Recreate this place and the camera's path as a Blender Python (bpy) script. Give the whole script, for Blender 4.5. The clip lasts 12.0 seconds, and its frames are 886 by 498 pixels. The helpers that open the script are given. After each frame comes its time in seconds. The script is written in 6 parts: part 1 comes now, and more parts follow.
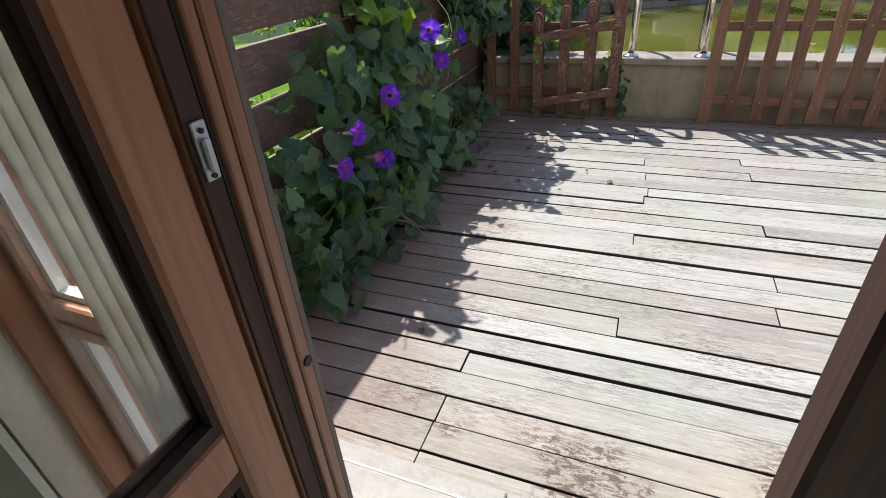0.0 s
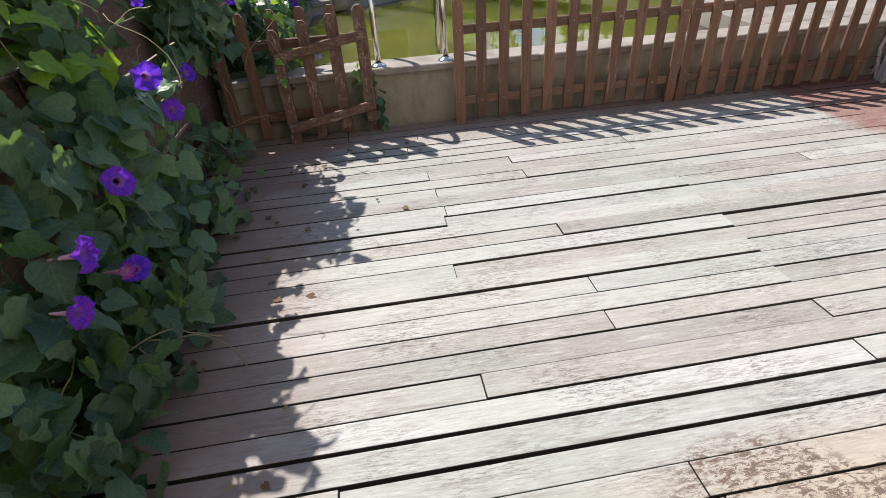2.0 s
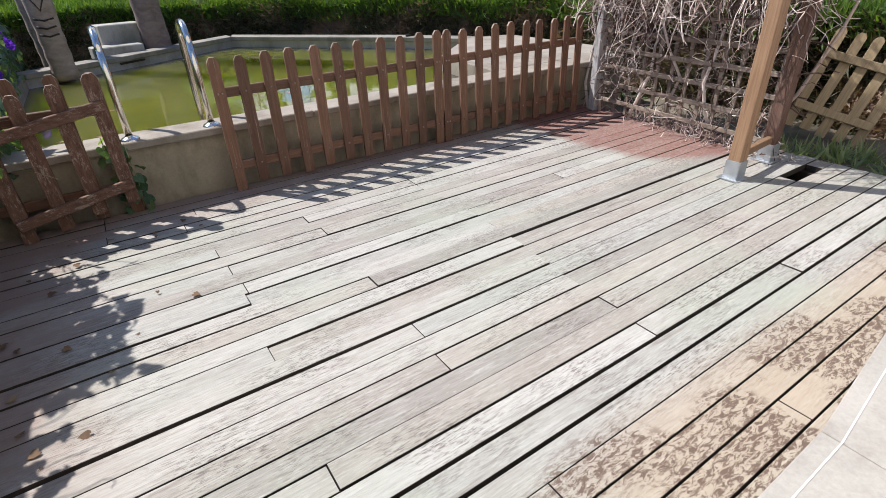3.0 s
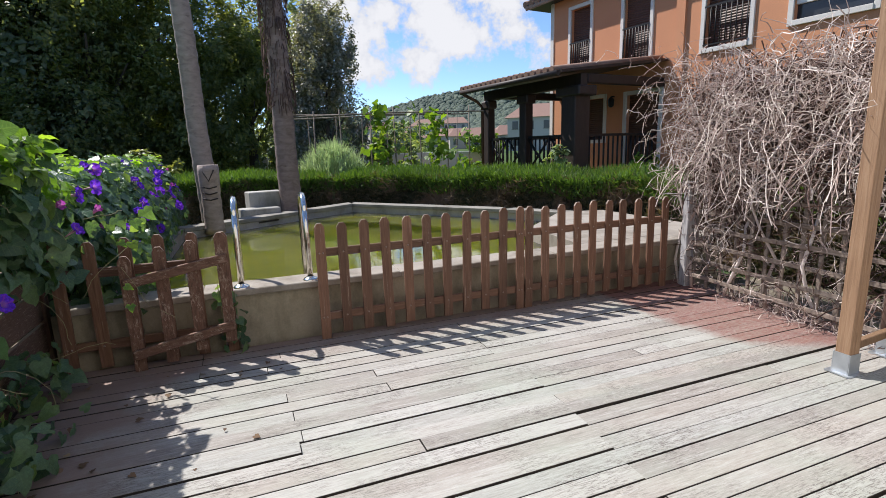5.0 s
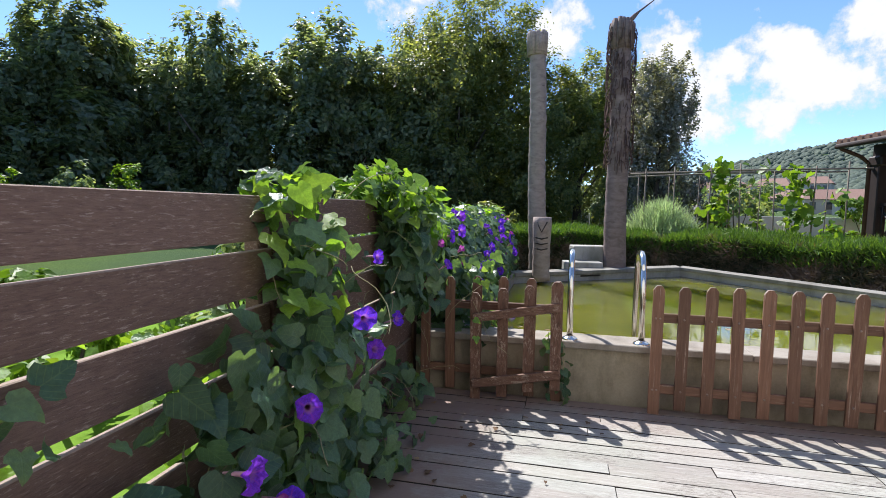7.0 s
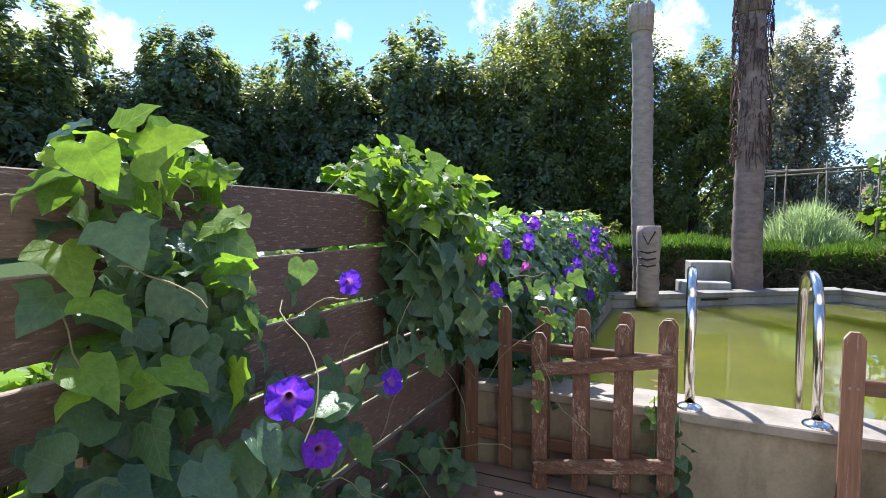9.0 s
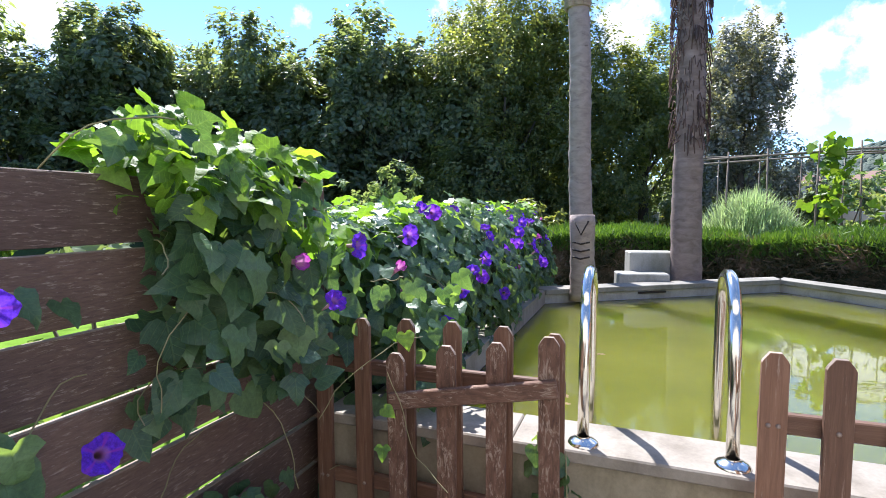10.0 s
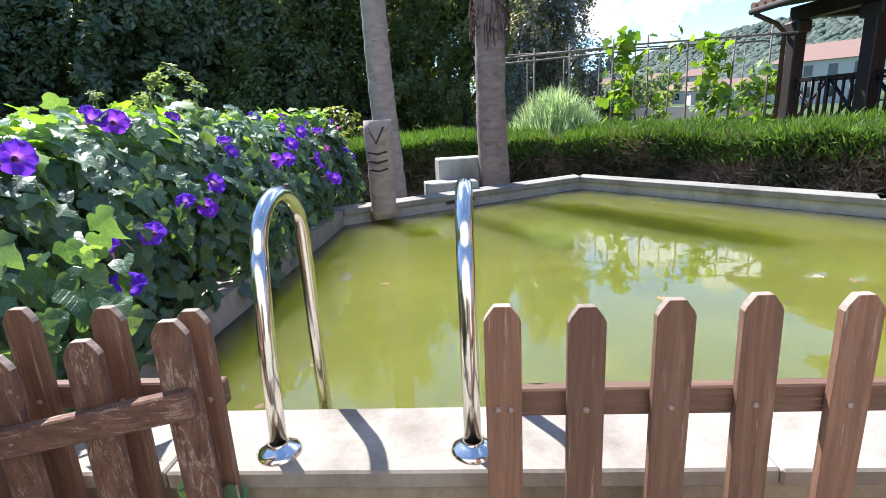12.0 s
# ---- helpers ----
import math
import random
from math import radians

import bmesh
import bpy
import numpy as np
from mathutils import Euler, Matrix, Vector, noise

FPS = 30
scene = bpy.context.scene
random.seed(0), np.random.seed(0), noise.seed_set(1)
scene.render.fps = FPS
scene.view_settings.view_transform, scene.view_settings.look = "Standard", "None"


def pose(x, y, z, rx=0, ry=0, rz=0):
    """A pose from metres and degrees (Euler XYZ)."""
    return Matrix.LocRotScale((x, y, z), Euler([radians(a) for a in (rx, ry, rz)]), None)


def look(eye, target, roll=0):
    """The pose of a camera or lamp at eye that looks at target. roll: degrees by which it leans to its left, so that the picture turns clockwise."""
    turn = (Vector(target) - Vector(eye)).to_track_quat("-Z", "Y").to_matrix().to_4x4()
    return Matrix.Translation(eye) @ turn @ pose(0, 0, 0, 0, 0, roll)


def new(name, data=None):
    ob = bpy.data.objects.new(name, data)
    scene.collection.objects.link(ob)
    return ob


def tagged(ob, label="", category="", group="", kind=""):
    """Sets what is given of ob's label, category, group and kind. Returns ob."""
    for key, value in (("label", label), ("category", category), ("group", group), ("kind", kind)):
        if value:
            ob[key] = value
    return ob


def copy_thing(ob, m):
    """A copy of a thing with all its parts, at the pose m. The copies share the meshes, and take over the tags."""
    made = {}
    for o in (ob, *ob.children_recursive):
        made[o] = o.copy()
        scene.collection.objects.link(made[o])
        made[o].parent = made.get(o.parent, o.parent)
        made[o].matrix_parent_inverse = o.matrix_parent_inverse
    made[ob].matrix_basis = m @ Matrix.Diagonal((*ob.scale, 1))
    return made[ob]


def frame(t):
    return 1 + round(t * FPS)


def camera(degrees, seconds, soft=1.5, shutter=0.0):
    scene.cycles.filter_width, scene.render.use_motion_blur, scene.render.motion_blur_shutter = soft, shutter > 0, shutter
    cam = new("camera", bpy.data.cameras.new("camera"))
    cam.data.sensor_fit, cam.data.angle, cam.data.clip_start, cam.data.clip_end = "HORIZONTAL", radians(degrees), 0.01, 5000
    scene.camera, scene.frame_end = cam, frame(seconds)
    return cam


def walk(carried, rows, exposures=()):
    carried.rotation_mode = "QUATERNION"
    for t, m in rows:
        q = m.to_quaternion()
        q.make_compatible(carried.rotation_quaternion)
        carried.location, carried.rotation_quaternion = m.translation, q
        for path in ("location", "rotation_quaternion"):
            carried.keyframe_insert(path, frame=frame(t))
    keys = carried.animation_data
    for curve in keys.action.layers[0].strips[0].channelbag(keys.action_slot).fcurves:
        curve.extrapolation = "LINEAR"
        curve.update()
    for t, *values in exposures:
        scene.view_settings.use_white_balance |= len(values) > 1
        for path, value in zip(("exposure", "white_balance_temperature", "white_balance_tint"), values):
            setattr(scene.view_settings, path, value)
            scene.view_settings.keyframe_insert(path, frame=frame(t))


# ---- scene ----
cam = camera(82.8, 12.0, 0.9)
PATH = [
    (0, (0.005, 0.029, 1.266), (-0.681, 1.591, 0.223), -4.2),
    (0.5, (-0.131, 0.272, 1.252), (-0.649, 1.818, 0.094), -4.3),
    (1, (-0.208, 0.381, 1.249), (-0.579, 1.972, 0.096), -3.5),
    (1.5, (-0.249, 0.424, 1.301), (-0.379, 2.067, 0.169), -2.9),
    (2, (-0.222, 0.446, 1.352), (-0.045, 2.095, 0.235), -3.9),
    (2.5, (-0.223, 0.508, 1.333), (0.364, 2.097, 0.27), -2.7),
    (3, (-0.211, 0.558, 1.338), (0.713, 2.03, 0.349), -2.3),
    (3.2, (-0.184, 0.56, 1.327), (0.837, 2.006, 0.395), -2.1),
    (4.8, (-0.071, 0.422, 1.385), (0.752, 2.188, 0.934), -2.1),
    (5, (-0.064, 0.414, 1.386), (0.63, 2.248, 0.993), -1.7),
    (5.5, (-0.078, 0.349, 1.395), (0.236, 2.304, 1.115), 0.0),
    (6, (-0.102, 0.332, 1.409), (-0.133, 2.317, 1.17), 0.8),
    (6.5, (-0.203, 0.435, 1.385), (-0.432, 2.411, 1.172), 0.9),
    (7, (-0.254, 0.53, 1.38), (-0.721, 2.468, 1.214), 0.9),
    (7.5, (-0.283, 0.75, 1.372), (-1.026, 2.603, 1.247), 1.3),
    (7.7, (-0.302, 0.882, 1.383), (-1.126, 2.7, 1.26), 1.0),
    (9.3, (-0.218, 1.87, 1.304), (-1.061, 3.68, 1.194), -0.1),
    (9.5, (-0.148, 2.017, 1.309), (-0.969, 3.837, 1.192), -0.4),
    (10, (-0.02, 2.374, 1.306), (-0.736, 4.235, 1.155), -0.3),
    (10.5, (0.056, 2.724, 1.267), (-0.569, 4.612, 1.06), -0.6),
    (11, (0.151, 2.954, 1.248), (-0.381, 4.86, 0.956), -1.1),
    (11.5, (0.273, 3.114, 1.242), (-0.125, 5.032, 0.838), -1.9),
    (12, (0.332, 3.186, 1.233), (0.198, 5.118, 0.732), -3.1),
]
EXPOSURE = [(0.0, 0.68, 6500, 12), (2.0, 0.66, 6500, 12), (3.0, 0.62, 6500, 12), (5.0, 0.58, 6500, 12), (6.5, 0.70, 6450, 12), (7.7, 1.08, 6180, 13), (9.3, 1.30, 6120, 13), (10.5, 1.48, 6120, 13), (12.0, 1.50, 6180, 12)]
walk(cam, [(t, look(eye, target, roll)) for t, eye, target, roll in PATH], EXPOSURE)

# ---- world, sun, exposure ----
SUN_FROM = Vector((-0.45, 0.62, 1.0)).normalized()
sun = new("sun", bpy.data.lights.new("sun", "SUN"))
sun.data.energy, sun.data.angle, sun.data.color = 4.5, radians(0.55), (1.0, 0.965, 0.92)
sun.matrix_world = look(SUN_FROM * 60, (0, 0, 0))

world = bpy.data.worlds.new("sky")
scene.world = world
world.use_nodes = True


# heaps of cumulus: direction, half width in degrees, weight
CLOUDS = [
    ((0.31, 0.92, 0.205), 4.2, 0.46), ((0.37, 0.90, 0.215), 4.2, 0.46), ((0.43, 0.87, 0.225), 4.4, 0.48), ((0.24, 0.95, 0.18), 3.2, 0.42), ((0.50, 0.85, 0.15), 3.0, 0.34), ((0.27, 0.94, 0.205), 3.6, 0.44),
    ((0.165, 0.947, 0.272), 3.0, 0.42), ((-0.01, 0.946, 0.325), 3.0, 0.40), ((-0.29, 0.88, 0.38), 3.4, 0.38), ((-0.86, 0.46, 0.26), 6.0, 0.45),
    ((0.22, 0.78, 0.62), 10.0, 0.50), ((0.05, 0.80, 0.58), 7.0, 0.45), ((0.45, 0.66, 0.62), 9.0, 0.48), ((-0.12, 0.72, 0.70), 8.0, 0.45),
]


def build_sky():
    t = world.node_tree
    back = t.nodes["Background"]
    sky = t.nodes.new("ShaderNodeTexSky")
    sky.sky_type, sky.sun_disc = "NISHITA", False
    sky.sun_elevation, sky.sun_rotation = math.asin(SUN_FROM.z), math.atan2(SUN_FROM.x, SUN_FROM.y)
    sky.air_density, sky.dust_density, sky.ozone_density = 0.75, 0.0, 6.0
    co = t.nodes.new("ShaderNodeTexCoord")
    # cumulus: separate heaps, frayed by noise, over a thin scatter of small ones
    warp = t.nodes.new("ShaderNodeTexNoise")
    warp.inputs["Scale"].default_value, warp.inputs["Detail"].default_value, warp.inputs["Roughness"].default_value = 13.0, 10.0, 0.62
    t.links.new(co.outputs["Generated"], warp.inputs["Vector"])
    total = None
    for way, width, weight in CLOUDS:
        dot = t.nodes.new("ShaderNodeVectorMath")
        dot.operation = "DOT_PRODUCT"
        dot.inputs[1].default_value = Vector(way).normalized()
        t.links.new(co.outputs["Generated"], dot.inputs[0])
        lobe = t.nodes.new("ShaderNodeMapRange")
        lobe.interpolation_type = "SMOOTHSTEP"
        lobe.inputs["From Min"].default_value, lobe.inputs["From Max"].default_value = math.cos(radians(width * 1.5)), 1.0
        lobe.inputs["To Max"].default_value = weight
        t.links.new(dot.outputs["Value"], lobe.inputs["Value"])
        total = lobe.outputs["Result"] if total is None else calc(t, "MAXIMUM", total, lobe.outputs["Result"])
    n = t.nodes.new("ShaderNodeTexNoise")
    n.inputs["Scale"].default_value, n.inputs["Detail"].default_value, n.inputs["Roughness"].default_value = 3.4, 8.0, 0.56
    mp = t.nodes.new("ShaderNodeMapping")
    mp.inputs["Scale"].default_value, mp.inputs["Location"].default_value = (1.0, 1.0, 2.3), (0.35, 0.1, 0.42)
    t.links.new(co.outputs["Generated"], mp.inputs["Vector"])
    t.links.new(mp.outputs["Vector"], n.inputs["Vector"])
    scatter = calc(t, "MULTIPLY", calc(t, "SUBTRACT", n.outputs["Fac"], 0.5), 1.0)
    heap = calc(t, "ADD", calc(t, "MULTIPLY", calc(t, "MAXIMUM", total, scatter), 0.52), calc(t, "MULTIPLY", warp.outputs["Fac"], 0.95))
    cover = ramp(t, heap, [(0.575, 0.0), (0.68, 1.0)])
    shade = ramp(t, heap, [(0.62, (3.5, 3.65, 4.0)), (0.74, (4.3, 4.4, 4.6))])
    t.links.new(blend(t, cover, sky.outputs["Color"], shade), back.inputs["Color"])
    back.inputs["Strength"].default_value = 0.135


# ---- material helpers ----
def blank(name, rough=0.7, metal=0.0):
    m = bpy.data.materials.new(name)
    m.use_nodes = True
    t = m.node_tree
    b = t.nodes["Principled BSDF"]
    b.inputs["Roughness"].default_value, b.inputs["Metallic"].default_value = rough, metal
    return m, t, b


def spot(t, kind="Object", scale=(1, 1, 1), shift=False):
    """Coordinates scaled in metres; shift moves them by a random step per object."""
    if kind == "World":
        out = t.nodes.new("ShaderNodeNewGeometry").outputs["Position"]
    else:
        out = t.nodes.new("ShaderNodeTexCoord").outputs[kind]
    mp = t.nodes.new("ShaderNodeMapping")
    mp.inputs["Scale"].default_value = scale
    if shift:
        info = t.nodes.new("ShaderNodeObjectInfo")
        mul = t.nodes.new("ShaderNodeMath")
        mul.operation = "MULTIPLY"
        mul.inputs[1].default_value = 37.0
        t.links.new(info.outputs["Random"], mul.inputs[0])
        t.links.new(mul.outputs[0], mp.inputs["Location"])
    t.links.new(out, mp.inputs["Vector"])
    return mp.outputs["Vector"]


def tex_noise(t, vec, scale, detail=4.0, rough=0.55, distort=0.0):
    n = t.nodes.new("ShaderNodeTexNoise")
    n.inputs["Scale"].default_value, n.inputs["Detail"].default_value = scale, detail
    n.inputs["Roughness"].default_value, n.inputs["Distortion"].default_value = rough, distort
    t.links.new(vec, n.inputs["Vector"])
    return n.outputs["Fac"]


def ramp(t, fac, stops):
    r = t.nodes.new("ShaderNodeValToRGB")
    e = r.color_ramp.elements
    while len(e) < len(stops):
        e.new(0.5)
    for k, (p, c) in zip(e, stops):
        k.position = p
        k.color = (*c, 1) if isinstance(c, tuple) else (c, c, c, 1)
    t.links.new(fac, r.inputs["Fac"])
    return r.outputs["Color"]


def blend(t, fac, a, b, how="MIX"):
    m = t.nodes.new("ShaderNodeMix")
    m.data_type, m.blend_type = "RGBA", how
    for sock, v in ((m.inputs["Factor"], fac), (m.inputs["A"], a), (m.inputs["B"], b)):
        if isinstance(v, tuple):
            sock.default_value = (*v, 1)
        elif isinstance(v, (int, float)):
            sock.default_value = v
        else:
            t.links.new(v, sock)
    return m.outputs["Result"]


def calc(t, how, a, b):
    m = t.nodes.new("ShaderNodeMath")
    m.operation = how
    m.use_clamp = how in ("SUBTRACT", "ADD")
    for sock, v in ((m.inputs[0], a), (m.inputs[1], b)):
        if isinstance(v, (int, float)):
            sock.default_value = v
        else:
            t.links.new(v, sock)
    return m.outputs[0]


def relief(t, b, height, strength=0.4, dist=0.01):
    n = t.nodes.new("ShaderNodeBump")
    n.inputs["Strength"].default_value, n.inputs["Distance"].default_value = strength, dist
    t.links.new(height, n.inputs["Height"])
    t.links.new(n.outputs["Normal"], b.inputs["Normal"])


def chance(t, island=False):
    if island:
        return t.nodes.new("ShaderNodeNewGeometry").outputs["Random Per Island"]
    return t.nodes.new("ShaderNodeObjectInfo").outputs["Random"]


def timber(name, dark, mid, pale, grain=(2, 45, 45), rough=0.75, wear=0.55, bump=0.5, fleck=None):
    """Sawn wood: long grain, blotches, a shift of tone from piece to piece, worn flecks."""
    m, t, b = blank(name, rough)
    g = tex_noise(t, spot(t, "Object", grain, True), 1.6, 6, 0.65, 0.6)
    s = tex_noise(t, spot(t, "Object", (1, 1, 1), True), 5.0, 5, 0.6)
    col = ramp(t, g, [(0.28, dark), (0.5, mid), (0.74, pale)])
    col = blend(t, calc(t, "MULTIPLY", s, 0.7), col, mid)
    tone = ramp(t, chance(t), [(0.0, 0.72), (0.5, 1.0), (1.0, 1.24)])
    col = blend(t, 1.0, col, tone, "MULTIPLY")
    if fleck:
        f = tex_noise(t, spot(t, "Object", tuple(v * 0.5 for v in grain), True), 3.0, 8, 0.75)
        col = blend(t, ramp(t, f, [(wear, 0.0), (wear + 0.07, 1.0)]), col, fleck)
    t.links.new(col, b.inputs["Base Color"])
    relief(t, b, g, bump, 0.004)
    return m


def plaster(name, c1, c2, stain=None, scale=1.2, rough=0.85, bump=0.3):
    m, t, b = blank(name, rough)
    v = spot(t, "World")
    big, fine = tex_noise(t, v, scale, 5), tex_noise(t, v, 60, 6, 0.7)
    col = ramp(t, big, [(0.3, c1), (0.7, c2)])
    if stain:
        k = tex_noise(t, spot(t, "World", (1, 1, 0.45)), 2.6, 7, 0.65)
        col = blend(t, ramp(t, k, [(0.48, 0.0), (0.66, 0.85)]), col, stain)
    col = blend(t, 1.0, col, ramp(t, fine, [(0.2, 0.82), (0.8, 1.12)]), "MULTIPLY")
    t.links.new(col, b.inputs["Base Color"])
    relief(t, b, fine, bump, 0.004)
    return m


def leafy(name, dark, mid, bright, island=True, glow=0.35, rough=0.45, patch=0.0, patch_col=(0.2, 0.15, 0.08), through_tint=(1.7, 1.6, 0.6), veins=False):
    """Leaf: tone by piece and by clump, lets some light through."""
    m, t, b = blank(name, rough)
    c = ramp(t, chance(t, island), [(0.0, dark), (0.55, mid), (1.0, bright)])
    clump = tex_noise(t, spot(t, "World"), 0.9, 3)
    c = blend(t, 1.0, c, ramp(t, clump, [(0.3, 0.7), (0.7, 1.25)]), "MULTIPLY")
    vein = tex_noise(t, spot(t, "Object"), 30, 3)
    c = blend(t, 1.0, c, ramp(t, vein, [(0.3, 0.88), (0.7, 1.1)]), "MULTIPLY")
    if patch:
        k = tex_noise(t, spot(t, "World"), 1.7, 4)
        c = blend(t, ramp(t, k, [(patch, 0.0), (patch + 0.12, 1.0)]), c, patch_col)
    if veins:
        # rib along the leaf, side veins slanting to the tip, blistered blade between them
        sep = t.nodes.new("ShaderNodeSeparateXYZ")
        t.links.new(t.nodes.new("ShaderNodeUVMap").outputs["UV"], sep.inputs[0])
        ax = calc(t, "ABSOLUTE", sep.outputs["X"], 0.0)
        rib = ramp(t, ax, [(0.0, 1.0), (0.030, 0.0)])
        slant = t.nodes.new("ShaderNodeMath")
        slant.operation = "MULTIPLY_ADD"
        slant.inputs[1].default_value = -0.95
        t.links.new(ax, slant.inputs[0])
        t.links.new(sep.outputs["Y"], slant.inputs[2])
        wave = calc(t, "SINE", calc(t, "MULTIPLY", slant.outputs[0], 30.0), 0.0)
        side = ramp(t, wave, [(0.86, 0.0), (1.0, 0.8)])
        line = calc(t, "MAXIMUM", rib, side)
        c = blend(t, calc(t, "MULTIPLY", line, 0.38), c, bright)
        fleck = tex_noise(t, spot(t, "World"), 75, 5, 0.7)
        c = blend(t, 1.0, c, ramp(t, fleck, [(0.3, 0.80), (0.7, 1.2)]), "MULTIPLY")
        relief(t, b, calc(t, "SUBTRACT", calc(t, "MULTIPLY", fleck, 0.6), calc(t, "MULTIPLY", line, 0.5)), 0.55, 0.006)
    t.links.new(c, b.inputs["Base Color"])
    tr = t.nodes.new("ShaderNodeBsdfTranslucent")
    t.links.new(blend(t, 1.0, c, through_tint, "MULTIPLY"), tr.inputs["Color"])
    mx = t.nodes.new("ShaderNodeMixShader")
    mx.inputs[0].default_value = glow
    t.links.new(b.outputs[0], mx.inputs[1])
    t.links.new(tr.outputs[0], mx.inputs[2])
    t.links.new(mx.outputs[0], t.nodes["Material Output"].inputs["Surface"])
    return m


build_sky()


def plain(name, col, rough=0.5, metal=0.0, vary=0.15, scale=14):
    m, t, b = blank(name, rough, metal)
    v = tex_noise(t, spot(t, "Object", (1, 1, 1), True), scale, 5)
    t.links.new(ramp(t, v, [(0.25, tuple(x * (1 - vary) for x in col)), (0.75, tuple(min(1, x * (1 + vary)) for x in col))]), b.inputs["Base Color"])
    return m


def deck_wood():
    m, t, b = blank("weathered_deck", 0.72)
    g = tex_noise(t, spot(t, "Object", (6, 100, 100), True), 1.5, 8, 0.75, 0.3)
    s = tex_noise(t, spot(t, "Object", (1, 3, 1), True), 4.0, 6, 0.65)
    speck = tex_noise(t, spot(t, "Object", (11, 75, 40), True), 2.0, 7, 0.8, 0.4)
    w = spot(t, "World")
    big = tex_noise(t, w, 1.3, 3)
    streak = tex_noise(t, spot(t, "Object", (1.2, 16, 1), True), 3.0, 7, 0.7, 0.5)
    col = ramp(t, g, [(0.25, (0.20, 0.183, 0.165)), (0.45, (0.345, 0.335, 0.315)), (0.75, (0.46, 0.455, 0.435))])
    tone = ramp(t, chance(t), [(0.0, (0.74, 0.71, 0.68)), (0.3, (0.96, 0.90, 0.84)), (0.6, (0.92, 0.94, 0.92)), (0.8, (1.04, 1.02, 0.98)), (1.0, (1.16, 1.17, 1.16))])
    col = blend(t, 1.0, col, tone, "MULTIPLY")
    col = blend(t, ramp(t, streak, [(0.30, 0.75), (0.44, 0.0)]), col, (0.185, 0.155, 0.135))
    col = blend(t, ramp(t, streak, [(0.54, 0.0), (0.70, 0.6)]), col, (0.52, 0.51, 0.485))
    col = blend(t, ramp(t, s, [(0.52, 0.0), (0.78, 0.35)]), col, (0.25, 0.21, 0.18))
    # green algae, worn dark specks
    al = tex_noise(t, w, 1.1, 5, 0.6)
    col = blend(t, ramp(t, al, [(0.44, 0.0), (0.66, 0.50)]), col, (0.30, 0.34, 0.275))
    wide = tex_noise(t, spot(t, "World", (1, 1.6, 1)), 2.3, 4)
    pits = calc(t, "MULTIPLY", ramp(t, speck, [(0.51, 0.0), (0.565, 1.0)]), ramp(t, wide, [(0.44, 0.10), (0.62, 0.9)]))
    col = blend(t, pits, col, (0.12, 0.10, 0.09))
    col = blend(t, calc(t, "MULTIPLY", ramp(t, speck, [(0.36, 1.0), (0.43, 0.0)]), 0.4), col, (0.58, 0.56, 0.53))
    # old brown stain flaking off along the house, red stain in the far corner
    sep = t.nodes.new("ShaderNodeSeparateXYZ")
    t.links.new(w, sep.inputs[0])
    rag = tex_noise(t, spot(t, "World", (8, 20, 1)), 3.0, 12, 0.80, 0.8)
    patch = tex_noise(t, w, 1.9, 4)
    near = calc(t, "MULTIPLY", calc(t, "SUBTRACT", 1.34, sep.outputs["Y"]), 2.2)
    dust = calc(t, "MULTIPLY", near, ramp(t, calc(t, "SUBTRACT", sep.outputs["X"], 0.1), [(0.0, 0.25), (0.8, 1.0)]))
    col = blend(t, ramp(t, dust, [(0.1, 0.0), (0.6, 0.65)]), col, (0.40, 0.325, 0.235))
    keep = calc(t, "MULTIPLY", near, ramp(t, patch, [(0.42, 0.0), (0.60, 1.0)]))
    keep = calc(t, "MULTIPLY", keep, ramp(t, calc(t, "SUBTRACT", sep.outputs["X"], 0.1), [(0.0, 0.55), (0.7, 1.0)]))
    keep = calc(t, "MULTIPLY", keep, ramp(t, rag, [(0.49, 0.0), (0.52, 1.0)]))
    col = blend(t, ramp(t, keep, [(0.10, 0.0), (0.25, 0.95)]), col, (0.11, 0.070, 0.050))
    # brown strips by board fence and pickets: their shade painted into the boards
    shade_tint = calc(t, "ADD", calc(t, "MULTIPLY", calc(t, "SUBTRACT", -0.45, sep.outputs["X"]), 1.3), calc(t, "MULTIPLY", calc(t, "SUBTRACT", sep.outputs["Y"], 3.72), 1.6))
    shade_tint = calc(t, "MULTIPLY", shade_tint, ramp(t, tex_noise(t, w, 2.6, 6, 0.7), [(0.30, 0.4), (0.65, 1.4)]))
    col = blend(t, ramp(t, shade_tint, [(0.03, 0.0), (0.6, 0.85)]), col, (0.225, 0.148, 0.118))
    dx = calc(t, "MULTIPLY", calc(t, "SUBTRACT", sep.outputs["X"], 2.75), 1.6)
    dy = calc(t, "MULTIPLY", calc(t, "SUBTRACT", sep.outputs["Y"], 2.25), 2.2)
    edge = tex_noise(t, w, 2.2, 7, 0.7)
    red = calc(t, "MULTIPLY", calc(t, "MULTIPLY", dx, dy), edge)
    red = ramp(t, red, [(0.20, 0.0), (0.40, 0.92)])
    red = calc(t, "MULTIPLY", red, ramp(t, rag, [(0.40, 1.0), (0.62, 0.45)]))
    col = blend(t, red, col, (0.20, 0.068, 0.052))
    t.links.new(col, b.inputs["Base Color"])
    relief(t, b, blend(t, 0.5, g, speck), 0.7, 0.004)
    return m


